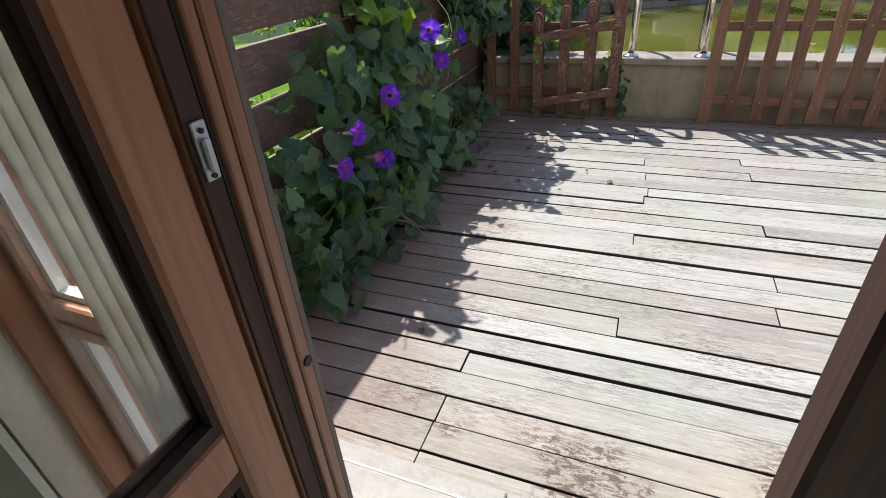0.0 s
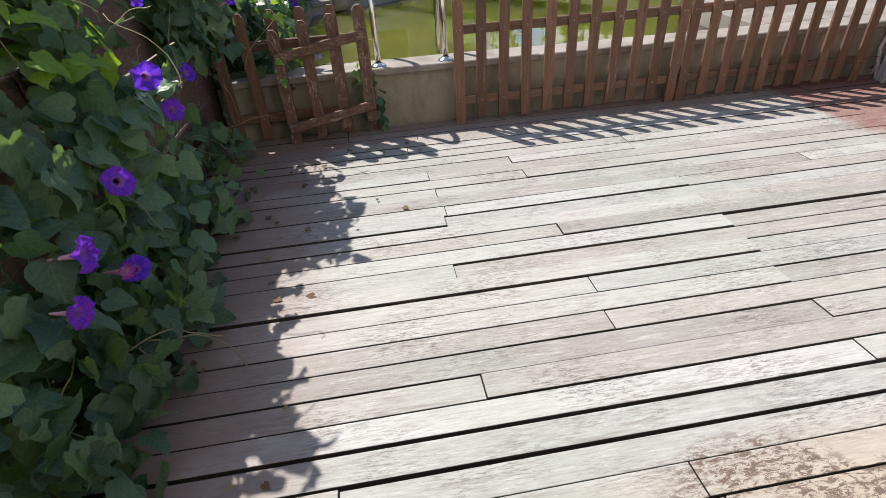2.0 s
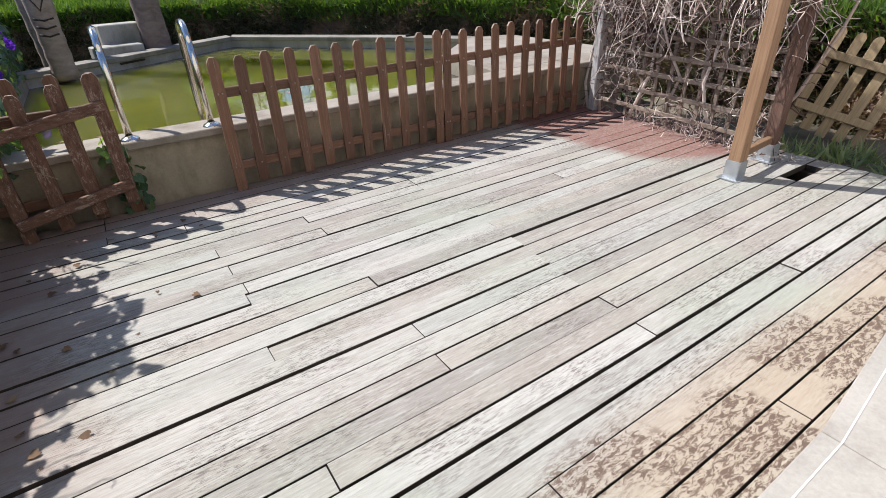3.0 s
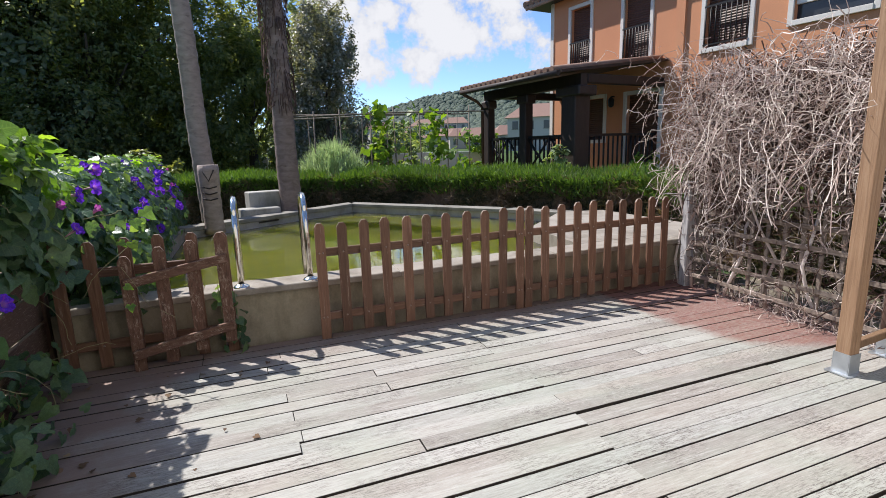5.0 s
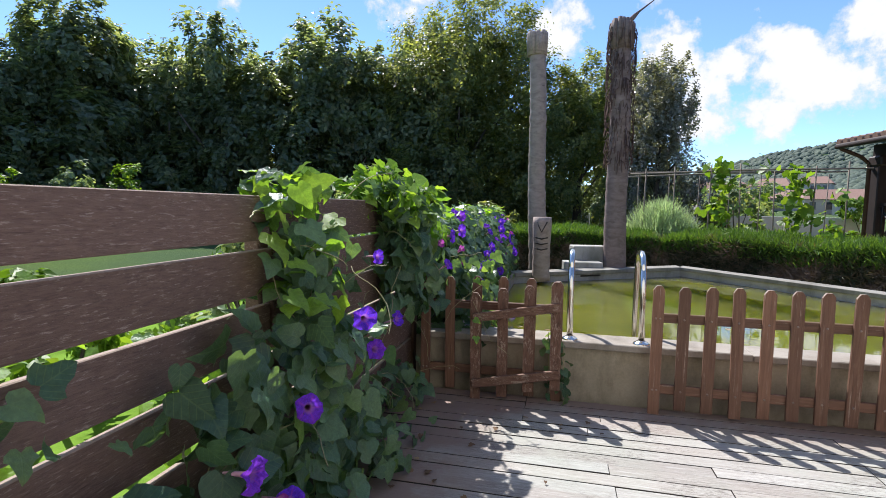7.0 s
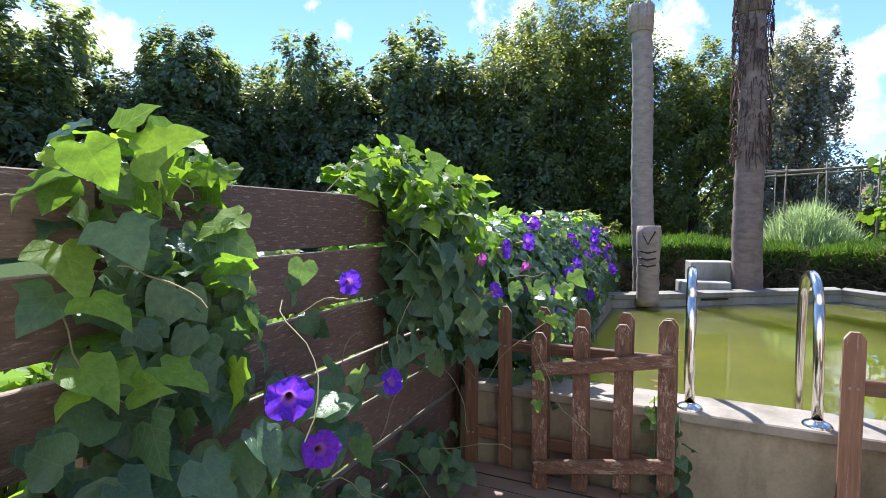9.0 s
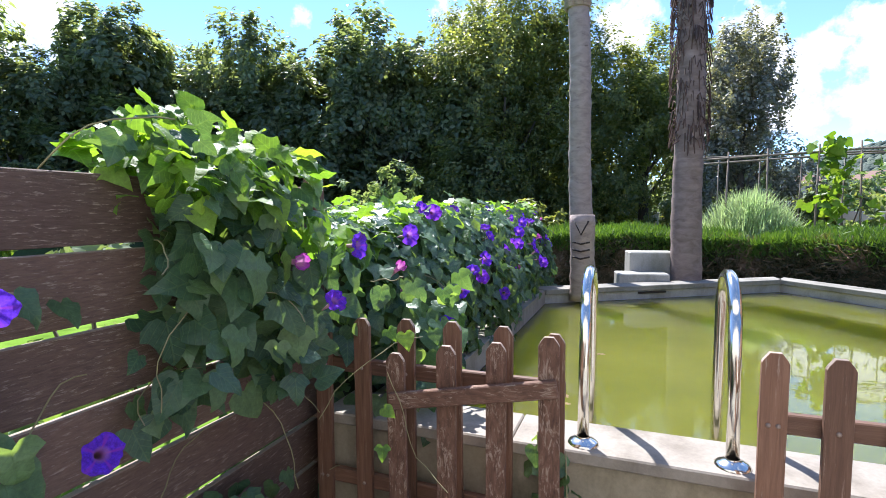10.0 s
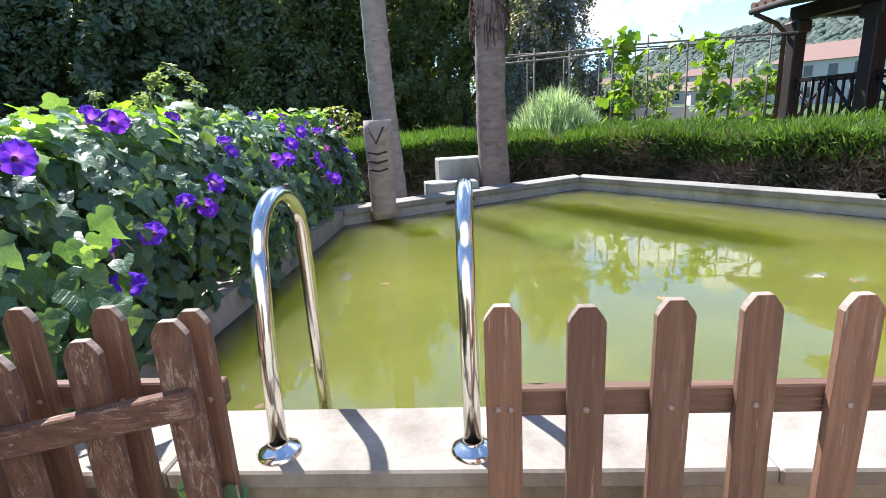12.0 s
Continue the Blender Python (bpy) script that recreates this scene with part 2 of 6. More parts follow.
def water_green():
    m, t, b = blank("murky_water", 0.03)
    v = spot(t, "World")
    n = tex_noise(t, v, 0.8, 4)
    t.links.new(ramp(t, n, [(0.3, (0.122, 0.132, 0.024)), (0.7, (0.168, 0.175, 0.034))]), b.inputs["Base Color"])
    b.inputs["IOR"].default_value = 1.33
    b.inputs["Subsurface Weight"].default_value = 1.0
    b.inputs["Subsurface Radius"].default_value = (1.2, 1.3, 0.2)
    b.inputs["Subsurface Scale"].default_value = 5.0
    b.inputs["Specular IOR Level"].default_value = 1.0
    relief(t, b, tex_noise(t, v, 5, 2), 0.05, 0.02)
    return m


def glass_clear():
    m, t, b = blank("clear_glass", 0.0)
    b.inputs["Transmission Weight"].default_value = 1.0
    b.inputs["IOR"].default_value = 1.45
    b.inputs["Base Color"].default_value = (0.95, 0.98, 0.96, 1)
    return m


def tiled(name, c1, c2, wave=0.22):
    """Clay roof tile tone for real tile rows."""
    m, t, b = blank(name, 0.8)
    n = tex_noise(t, spot(t, "World"), 4, 6, 0.7)
    c = blend(t, 1.0, ramp(t, n, [(0.3, c1), (0.7, c2)]), ramp(t, chance(t, True), [(0.0, 0.7), (1.0, 1.2)]), "MULTIPLY")
    t.links.new(c, b.inputs["Base Color"])
    return m


def land():
    m, t, b = blank("grassland", 0.9)
    v = spot(t, "World")
    far, mid, fine = tex_noise(t, v, 0.02, 6, 0.65), tex_noise(t, v, 0.4, 5), tex_noise(t, v, 30, 5, 0.7)
    c = ramp(t, far, [(0.35, (0.05, 0.085, 0.055)), (0.5, (0.08, 0.12, 0.055)), (0.62, (0.085, 0.115, 0.055))])
    c = blend(t, ramp(t, mid, [(0.45, 0.0), (0.7, 0.6)]), c, (0.10, 0.15, 0.04))
    b.inputs["Specular IOR Level"].default_value = 0.0
    c = blend(t, 1.0, c, ramp(t, fine, [(0.2, 0.6), (0.8, 1.35)]), "MULTIPLY")
    t.links.new(c, b.inputs["Base Color"])
    relief(t, b, fine, 0.8, 0.03)
    return m


DECK = deck_wood()
# near-black plank sides: shade of the gaps put into the colour
PLANKEDGE = timber("gap_shade_plank_edge", (0.018, 0.014, 0.011), (0.035, 0.027, 0.022), (0.06, 0.048, 0.04), (5, 60, 60), 0.85)
PICKET = timber("stained_picket", (0.080, 0.040, 0.024), (0.170, 0.086, 0.052), (0.27, 0.155, 0.102), (45, 45, 2.5), 0.7, 0.585, 0.8, (0.34, 0.25, 0.195))


def flaking(name, grain):
    """Old brown paint crazed and flaking off pale grey wood."""
    m, t, b = blank(name, 0.82)
    g = tex_noise(t, spot(t, "Object", grain, True), 1.6, 6, 0.65, 0.6)
    chips = tex_noise(t, spot(t, "Object", tuple(v * 0.75 for v in grain), True), 2.2, 10, 0.82, 1.2)
    wide = tex_noise(t, spot(t, "Object", (1, 1, 1), True), 7.0, 3)
    col = ramp(t, g, [(0.28, (0.075, 0.036, 0.024)), (0.5, (0.145, 0.074, 0.048)), (0.74, (0.22, 0.125, 0.086))])
    bare = calc(t, "ADD", chips, calc(t, "MULTIPLY", calc(t, "SUBTRACT", wide, 0.45), 0.35))
    col = blend(t, ramp(t, bare, [(0.575, 0.0), (0.60, 0.8)]), col, (0.36, 0.27, 0.21))
    col = blend(t, ramp(t, chips, [(0.36, 0.9), (0.42, 0.0)]), col, (0.045, 0.026, 0.022))
    t.links.new(col, b.inputs["Base Color"])
    relief(t, b, blend(t, 0.6, g, chips), 1.0, 0.004)
    return m


GATE = flaking("flaking_picket", (34, 34, 9))
GATERAIL = flaking("flaking_rail", (9, 34, 34))
# paler wood for upward faces: wear and sunlight both put into the colour
PALETOP = timber("worn_lit_top_wood", (0.17, 0.125, 0.095), (0.29, 0.225, 0.18), (0.38, 0.31, 0.26), (60, 60, 60), 0.85)
RAIL = timber("stained_rail", (0.080, 0.040, 0.024), (0.160, 0.082, 0.050), (0.26, 0.150, 0.100), (2.5, 45, 45), 0.7, 0.60, 0.7, (0.42, 0.34, 0.28))
BOARD = timber("dark_fence_board", (0.080, 0.048, 0.038), (0.160, 0.102, 0.080), (0.23, 0.155, 0.12), (60, 13.0, 85), 0.70, 0.56, 1.0, (0.34, 0.27, 0.23))
POSTWOOD = timber("pine_post", (0.13, 0.07, 0.038), (0.25, 0.15, 0.085), (0.34, 0.225, 0.14), (40, 40, 2), 0.65, 0.62, 0.6, (0.42, 0.31, 0.22))
REDPOST = timber("old_red_post", (0.06, 0.032, 0.024), (0.13, 0.072, 0.052), (0.22, 0.14, 0.105), (40, 40, 2), 0.75, 0.58, 0.8, (0.34, 0.26, 0.21))
OLDPOST = timber("grey_post", (0.16, 0.15, 0.145), (0.34, 0.33, 0.33), (0.50, 0.49, 0.48), (40, 40, 4), 0.8, 0.60, 0.8, (0.10, 0.085, 0.075))
PALE_PANEL = timber("pale_picket", (0.16, 0.12, 0.07), (0.30, 0.23, 0.14), (0.42, 0.33, 0.22), (45, 45, 2.5), 0.8)
LATTICE = timber("lattice_slat", (0.11, 0.085, 0.068), (0.22, 0.175, 0.14), (0.36, 0.30, 0.25), (3, 30, 30), 0.8, 0.6, 0.7, (0.44, 0.38, 0.33))
JOINERY = timber("varnished_joinery", (0.19, 0.082, 0.042), (0.34, 0.155, 0.082), (0.45, 0.225, 0.125), (45, 45, 1.5), 0.42, 0.6, 0.25)
# JOINERY darkened: shade of the backlit jamb and leaf, also the dark beads
SHADEJOIN = timber("dark_shaded_joinery", (0.028, 0.013, 0.009), (0.055, 0.025, 0.016), (0.085, 0.041, 0.027), (45, 45, 1.5), 0.75, 0.6, 0.25)
DARKBEAM = timber("dark_beam", (0.012, 0.008, 0.007), (0.025, 0.016, 0.013), (0.045, 0.03, 0.024), (10, 10, 2), 0.6)
BARK = timber("palm_bark", (0.14, 0.108, 0.095), (0.29, 0.235, 0.208), (0.42, 0.35, 0.312), (4, 4, 9), 0.9, 0.62, 1.0, (0.14, 0.11, 0.09))
DARKBARK = timber("fibrous_palm_bark", (0.085, 0.062, 0.052), (0.19, 0.145, 0.128), (0.30, 0.24, 0.215), (4, 4, 9), 0.9, 0.62, 1.0, (0.09, 0.07, 0.058))
TRUNK = timber("tree_bark", (0.03, 0.024, 0.018), (0.07, 0.055, 0.04), (0.12, 0.10, 0.075), (12, 12, 2), 0.9)
STONE = plaster("pale_sill_stone", (0.33, 0.32, 0.29), (0.41, 0.39, 0.355), (0.25, 0.23, 0.20), 1.5, 0.7)
CONCRETE = plaster("stained_concrete", (0.28, 0.24, 0.17), (0.41, 0.36, 0.27), (0.11, 0.10, 0.06), 1.6)
COPING = plaster("pale_coping", (0.27, 0.238, 0.20), (0.365, 0.33, 0.28), (0.18, 0.153, 0.12), 2.6)
# far coping, stained, and darkened to paint the shade on its front
SHADECOPE = plaster("shaded_coping", (0.20, 0.19, 0.165), (0.30, 0.285, 0.25), (0.12, 0.11, 0.09), 3.0)
GREYWALL = plaster("pool_render", (0.33, 0.325, 0.30), (0.44, 0.43, 0.39), (0.20, 0.20, 0.155), 2.0)
ORANGE = plaster("orange_render", (0.58, 0.25, 0.125), (0.65, 0.30, 0.155), None, 0.6, 0.9, 0.15)
CREAM = plaster("cream_trim", (0.66, 0.62, 0.56), (0.74, 0.70, 0.64), None, 1.0)
WHITEWALL = plaster("white_render", (0.66, 0.66, 0.63), (0.76, 0.75, 0.71), None, 0.7)
BEIGE = plaster("beige_render", (0.42, 0.38, 0.32), (0.52, 0.47, 0.41), None, 0.1)
ROOMWALL = plaster("room_paint", (0.72, 0.74, 0.69), (0.77, 0.79, 0.74), None, 0.6, 0.8, 0.05)
FLOORTILE = plaster("floor_tile_glaze", (0.66, 0.68, 0.61), (0.72, 0.74, 0.67), None, 1.1, 0.25, 0.03)
CLAY = tiled("clay_tile", (0.20, 0.12, 0.085), (0.34, 0.21, 0.15))
REDCLAY = tiled("red_clay_tile", (0.22, 0.125, 0.095), (0.31, 0.18, 0.13))
STEEL, t_, b_ = blank("polished_steel", 0.15, 1.0)
b_.inputs["Base Color"].default_value = (0.74, 0.71, 0.64, 1)
GALV = plain("galvanised_steel", (0.50, 0.53, 0.56), 0.45, 0.8)
IRON = plain("black_iron", (0.02, 0.018, 0.017), 0.5, 0.3)
SCREW = plain("bolt_head", (0.30, 0.23, 0.19), 0.5, 0.4)
SHUTTER = plain("brown_shutter", (0.10, 0.045, 0.03), 0.55)
SEAL = plain("rubber_seal", (0.018, 0.014, 0.012), 0.6)
WHITEBAR = plain("white_spacer", (0.72, 0.72, 0.70), 0.4)
GREYTRIM = plain("grey_trim", (0.17, 0.135, 0.115), 0.6)
POLE = plain("bean_pole", (0.21, 0.17, 0.13), 0.8)
SHADEGLASS = plain("dark_pane", (0.03, 0.035, 0.04), 0.1)
WATER, GLASS, LAND = water_green(), glass_clear(), land()
LAWN = plaster("lawn_grass", (0.12, 0.23, 0.03), (0.19, 0.31, 0.05), (0.09, 0.16, 0.025), 0.9, 0.9, 1.0)
LAWN.node_tree.nodes["Principled BSDF"].inputs["Specular IOR Level"].default_value = 0.0
SOIL = plaster("dry_soil", (0.12, 0.10, 0.075), (0.22, 0.19, 0.14), (0.08, 0.09, 0.04), 3.0, 0.95, 1.0)
VINE1 = leafy("vine_leaf", (0.050, 0.112, 0.076), (0.088, 0.172, 0.104), (0.15, 0.25, 0.125), False, 0.42, 0.30, 0.0, (0, 0, 0), (2.3, 2.0, 0.5), True)
VINEM = leafy("vine_foliage", (0.050, 0.112, 0.076), (0.088, 0.172, 0.104), (0.15, 0.25, 0.125), True, 0.42, 0.30, 0.0, (0, 0, 0), (2.3, 2.0, 0.5), True)
# lime leaf for the vine tops: sunlight put into the colour
TOPLIT1 = leafy("toplit_vine_leaf", (0.11, 0.23, 0.05), (0.17, 0.32, 0.06), (0.26, 0.42, 0.08), False, 0.55, 0.5, 0.0, (0, 0, 0), (1.9, 1.75, 0.5), True)
TOPLITM = leafy("toplit_vine_foliage", (0.11, 0.23, 0.05), (0.17, 0.32, 0.06), (0.26, 0.42, 0.08), True, 0.55, 0.5, 0.0, (0, 0, 0), (1.9, 1.75, 0.5), True)


def petal(name, limb, ray, heart):
    """Trumpet bloom: thin limb with five warmer rays running to a pale heart."""
    m, t, b = blank(name, 0.85)
    b.inputs["Specular IOR Level"].default_value = 0.15
    sep = t.nodes.new("ShaderNodeSeparateXYZ")
    t.links.new(t.nodes.new("ShaderNodeTexCoord").outputs["Object"], sep.inputs[0])
    x, y = sep.outputs["X"], sep.outputs["Y"]
    r = calc(t, "SQRT", calc(t, "ADD", calc(t, "MULTIPLY", x, x), calc(t, "MULTIPLY", y, y)), 0.0)
    five = calc(t, "COSINE", calc(t, "MULTIPLY", calc(t, "ARCTAN2", y, x), 5.0), 0.0)
    far = calc(t, "MULTIPLY", r, 22.0)
    crease = tex_noise(t, spot(t, "World"), 160, 5, 0.7)
    c = blend(t, ramp(t, chance(t), [(0.45, 0.0), (1.0, 0.6)]), limb, ray)
    c = blend(t, 1.0, c, ramp(t, crease, [(0.3, 0.65), (0.7, 1.3)]), "MULTIPLY")
    star = calc(t, "MULTIPLY", ramp(t, five, [(0.70, 0.0), (1.0, 1.0)]), ramp(t, far, [(0.45, 1.0), (0.95, 0.25)]))
    c = blend(t, star, c, ray)
    c = blend(t, ramp(t, far, [(0.14, 1.0), (0.42, 0.0)]), c, heart)
    t.links.new(c, b.inputs["Base Color"])
    relief(t, b, crease, 0.8, 0.004)
    tr = t.nodes.new("ShaderNodeBsdfTranslucent")
    t.links.new(c, tr.inputs["Color"])
    mx = t.nodes.new("ShaderNodeMixShader")
    mx.inputs[0].default_value = 0.42
    t.links.new(b.outputs[0], mx.inputs[1])
    t.links.new(tr.outputs[0], mx.inputs[2])
    t.links.new(mx.outputs[0], t.nodes["Material Output"].inputs["Surface"])
    return m


PETAL = petal("violet_petal", (0.16, 0.05, 0.76), (0.34, 0.06, 0.66), (0.62, 0.28, 0.62))
PINKPETAL = petal("magenta_petal", (0.42, 0.07, 0.45), (0.58, 0.12, 0.46), (0.78, 0.42, 0.60))
THROAT = plain("pale_throat", (0.58, 0.33, 0.42), 0.7)
STEM = plain("vine_stem", (0.26, 0.24, 0.12), 0.6)
CROWN = leafy("tree_leaf", (0.115, 0.155, 0.068), (0.18, 0.22, 0.092), (0.29, 0.305, 0.125), True, 0.58, 0.36)
CROWND = leafy("wood_leaf", (0.12, 0.165, 0.11), (0.175, 0.225, 0.145), (0.28, 0.32, 0.21), True, 0.58, 0.36)
# bluish green: haze of the distance mixed into the leaf colour
FARWOOD = leafy("far_wood_leaf", (0.040, 0.066, 0.048), (0.055, 0.085, 0.058), (0.085, 0.115, 0.070), True, 0.1, 0.8)
CROWNS = leafy("silver_leaf", (0.12, 0.13, 0.11), (0.22, 0.23, 0.21), (0.38, 0.38, 0.38), True, 0.4, 0.35)
HEDGETOP = leafy("hedge_shoot", (0.050, 0.115, 0.022), (0.085, 0.17, 0.028), (0.14, 0.24, 0.04), True, 0.35, 0.6, 0.66, (0.20, 0.15, 0.08))
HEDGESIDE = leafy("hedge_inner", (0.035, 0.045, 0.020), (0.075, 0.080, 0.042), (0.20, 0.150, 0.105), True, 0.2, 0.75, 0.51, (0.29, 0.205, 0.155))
# near-black green for the wall vine's core: inner shade as colour
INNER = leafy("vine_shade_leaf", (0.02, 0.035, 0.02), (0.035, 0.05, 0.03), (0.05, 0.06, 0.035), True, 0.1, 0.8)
FEATHER = leafy("feathery_leaf", (0.27, 0.36, 0.21), (0.36, 0.45, 0.27), (0.45, 0.53, 0.34), True, 0.5, 0.7, 0.0, (0, 0, 0), (1.25, 1.3, 0.8))
LINEN = leafy("linen_cloth", (0.62, 0.61, 0.57), (0.66, 0.65, 0.61), (0.70, 0.69, 0.65), False, 0.4, 0.9, 0.0, (0, 0, 0), (1.0, 1.0, 0.98))
SAGE = leafy("pale_shrub_leaf", (0.16, 0.23, 0.13), (0.23, 0.31, 0.18), (0.33, 0.40, 0.26), True, 0.4, 0.6)
LIME = leafy("bean_leaf", (0.09, 0.18, 0.02), (0.15, 0.27, 0.03), (0.24, 0.36, 0.05), True, 0.45, 0.5)
DRYLEAF = leafy("dry_leaf", (0.10, 0.055, 0.03), (0.20, 0.12, 0.06), (0.34, 0.24, 0.14), False, 0.1, 0.8)


def twig_bark():
    m, t, b = blank("dry_twig", 0.85)
    c = ramp(t, chance(t, True), [(0.0, (0.24, 0.16, 0.135)), (0.4, (0.50, 0.40, 0.355)), (1.0, (0.80, 0.72, 0.66))])
    t.links.new(c, b.inputs["Base Color"])
    return m


TWIG = twig_bark()
DARKTWIG = plain("dark_twig", (0.105, 0.062, 0.048), 0.9, 0.0, 0.5, 6)


# ---- mesh helpers ----
def box(size, at=(0, 0, 0), bevel=0.0, turn=None):
    bm = bmesh.new()
    bmesh.ops.create_cube(bm, size=1.0)
    bmesh.ops.scale(bm, vec=size, verts=bm.verts)
    if bevel:
        bmesh.ops.bevel(bm, geom=bm.edges[:], offset=bevel, segments=1, affect="EDGES")
    if turn is not None:
        bmesh.ops.transform(bm, matrix=turn, verts=bm.verts)
    bmesh.ops.translate(bm, vec=at, verts=bm.verts)
    return bm


def span(lo, hi, bevel=0.0):
    """A box from its lowest to its highest corner."""
    return box([b - a for a, b in zip(lo, hi)], [(a + b) / 2 for a, b in zip(lo, hi)], bevel)


def joined(*parts):
    bm = bmesh.new()
    for p in parts:
        me = bpy.data.meshes.new("tmp")
        p.to_mesh(me)
        p.free()
        bm.from_mesh(me)
        bpy.data.meshes.remove(me)
    return bm


def prism(points, z0, z1, bevel=0.0):
    """A flat outline (counter-clockwise) raised from z0 to z1."""
    bm = bmesh.new()
    f = bm.faces.new([bm.verts.new((x, y, z0)) for x, y in points])
    up = bmesh.ops.extrude_face_region(bm, geom=[f])
    bmesh.ops.translate(bm, vec=(0, 0, z1 - z0), verts=[v for v in up["geom"] if isinstance(v, bmesh.types.BMVert)])
    bmesh.ops.recalc_face_normals(bm, faces=bm.faces)
    if bevel:
        bmesh.ops.bevel(bm, geom=bm.edges[:], offset=bevel, segments=1, affect="EDGES")
    return bm


def tube(points, radius, sides=8, cap=True):
    """A round bar along points; radius: a number or one for each point."""
    bm = bmesh.new()
    pts = [Vector(p) for p in points]
    rad = radius if isinstance(radius, (list, tuple)) else [radius] * len(pts)
    rings, up = [], None
    for i, p in enumerate(pts):
        d = (pts[min(i + 1, len(pts) - 1)] - pts[max(i - 1, 0)]).normalized()
        if up is None:
            up = d.orthogonal().normalized()
        up = (up - d * up.dot(d)).normalized()
        side = d.cross(up)
        rings.append([bm.verts.new(p + rad[i] * (math.cos(a) * up + math.sin(a) * side)) for a in (2 * math.pi * k / sides for k in range(sides))])
    for a, b in zip(rings, rings[1:]):
        for k in range(sides):
            bm.faces.new((a[k], a[(k + 1) % sides], b[(k + 1) % sides], b[k])).smooth = True
    if cap:
        bm.faces.new(rings[0][::-1])
        bm.faces.new(rings[-1])
    bmesh.ops.recalc_face_normals(bm, faces=bm.faces)
    return bm


def lathe(profile, sides=16, lobes=0, depth=0.0):
    """A turned shape from (radius, z) pairs; lobes scallop its rim."""
    bm = bmesh.new()
    rings = []
    for i, (r, z) in enumerate(profile):
        k = depth * i / (len(profile) - 1)
        rings.append([bm.verts.new((r * (1 + k * math.cos(lobes * a)) * math.cos(a), r * (1 + k * math.cos(lobes * a)) * math.sin(a), z)) for a in (2 * math.pi * j / sides for j in range(sides))])
    for a, b in zip(rings, rings[1:]):
        for j in range(sides):
            bm.faces.new((a[j], a[(j + 1) % sides], b[(j + 1) % sides], b[j])).smooth = True
    return bm


def thing(name, at=(0, 0, 0), label="", category="", group="", kind="", turn=0.0):
    ob = new(name)
    ob.empty_display_size = 0.1
    ob.matrix_basis = pose(*at, 0, 0, turn)
    return tagged(ob, label, category, group, kind)


def part(name, bm, material, parent=None, label="", kind="", at=None):
    me = bpy.data.meshes.new(name)
    bm.to_mesh(me)
    bm.free()
    me.materials.append(material)
    ob = new(name, me)
    ob.parent = parent
    if at is not None:
        ob.matrix_basis = at
    return tagged(ob, label, "", "", kind)


def solid(name, bm, material, label, category="", group="", kind=""):
    return tagged(part(name, bm, material), label, category, group, kind)


def swarm(name, verts, faces, rot, loc, size, material):
    """One mesh of many small pieces: each piece is verts turned by rot, scaled by size and moved to loc."""
    n, k = len(loc), len(verts)
    v = np.einsum("nij,kj->nki", rot, np.asarray(verts, float)) * size[:, None, None] + loc[:, None, :]
    me = bpy.data.meshes.new(name)
    me.vertices.add(n * k)
    me.vertices.foreach_set("co", v.reshape(-1))
    counts = [len(f) for f in faces]
    flat = np.concatenate([np.asarray(f) for f in faces])
    loops = (flat[None, :] + (np.arange(n) * k)[:, None]).reshape(-1)
    total = np.tile(counts, n)
    me.loops.add(len(loops))
    me.loops.foreach_set("vertex_index", loops.astype(np.int32))
    me.polygons.add(len(total))
    me.polygons.foreach_set("loop_start", np.concatenate([[0], np.cumsum(total)[:-1]]).astype(np.int32))
    me.polygons.foreach_set("loop_total", total.astype(np.int32))
    me.update(calc_edges=True)
    flat_uv(me, np.tile(np.asarray(verts, float)[flat][:, :2], (n, 1)))
    me.materials.append(material)
    return me


def flat_uv(me, uv):
    me.uv_layers.new(name="UVMap").data.foreach_set("uv", uv.reshape(-1).astype(np.float32))


def frames_of(normal, tip):
    """Turns that lay a leaf's z along normal and its y along tip, row by row."""
    z = normal / np.linalg.norm(normal, axis=1, keepdims=True)
    y = tip - z * np.sum(tip * z, axis=1, keepdims=True)
    y /= np.linalg.norm(y, axis=1, keepdims=True) + 1e-9
    return np.stack([np.cross(y, z), y, z], axis=2)


DIAMOND = [(0, 0, 0), (0.30, 0.45, 0.10), (0, 1, -0.08), (-0.30, 0.45, 0.10)]
DIAMOND_F = [(0, 1, 2), (0, 2, 3)]
BLADE = [(-0.09, 0, 0), (0.09, 0, 0), (0.0, 1, 0.06)]
NEEDLE = [(-0.035, 0, 0), (0.035, 0, 0), (0.0, 1, 0.05)]
BLADE_F = [(0, 1, 2)]


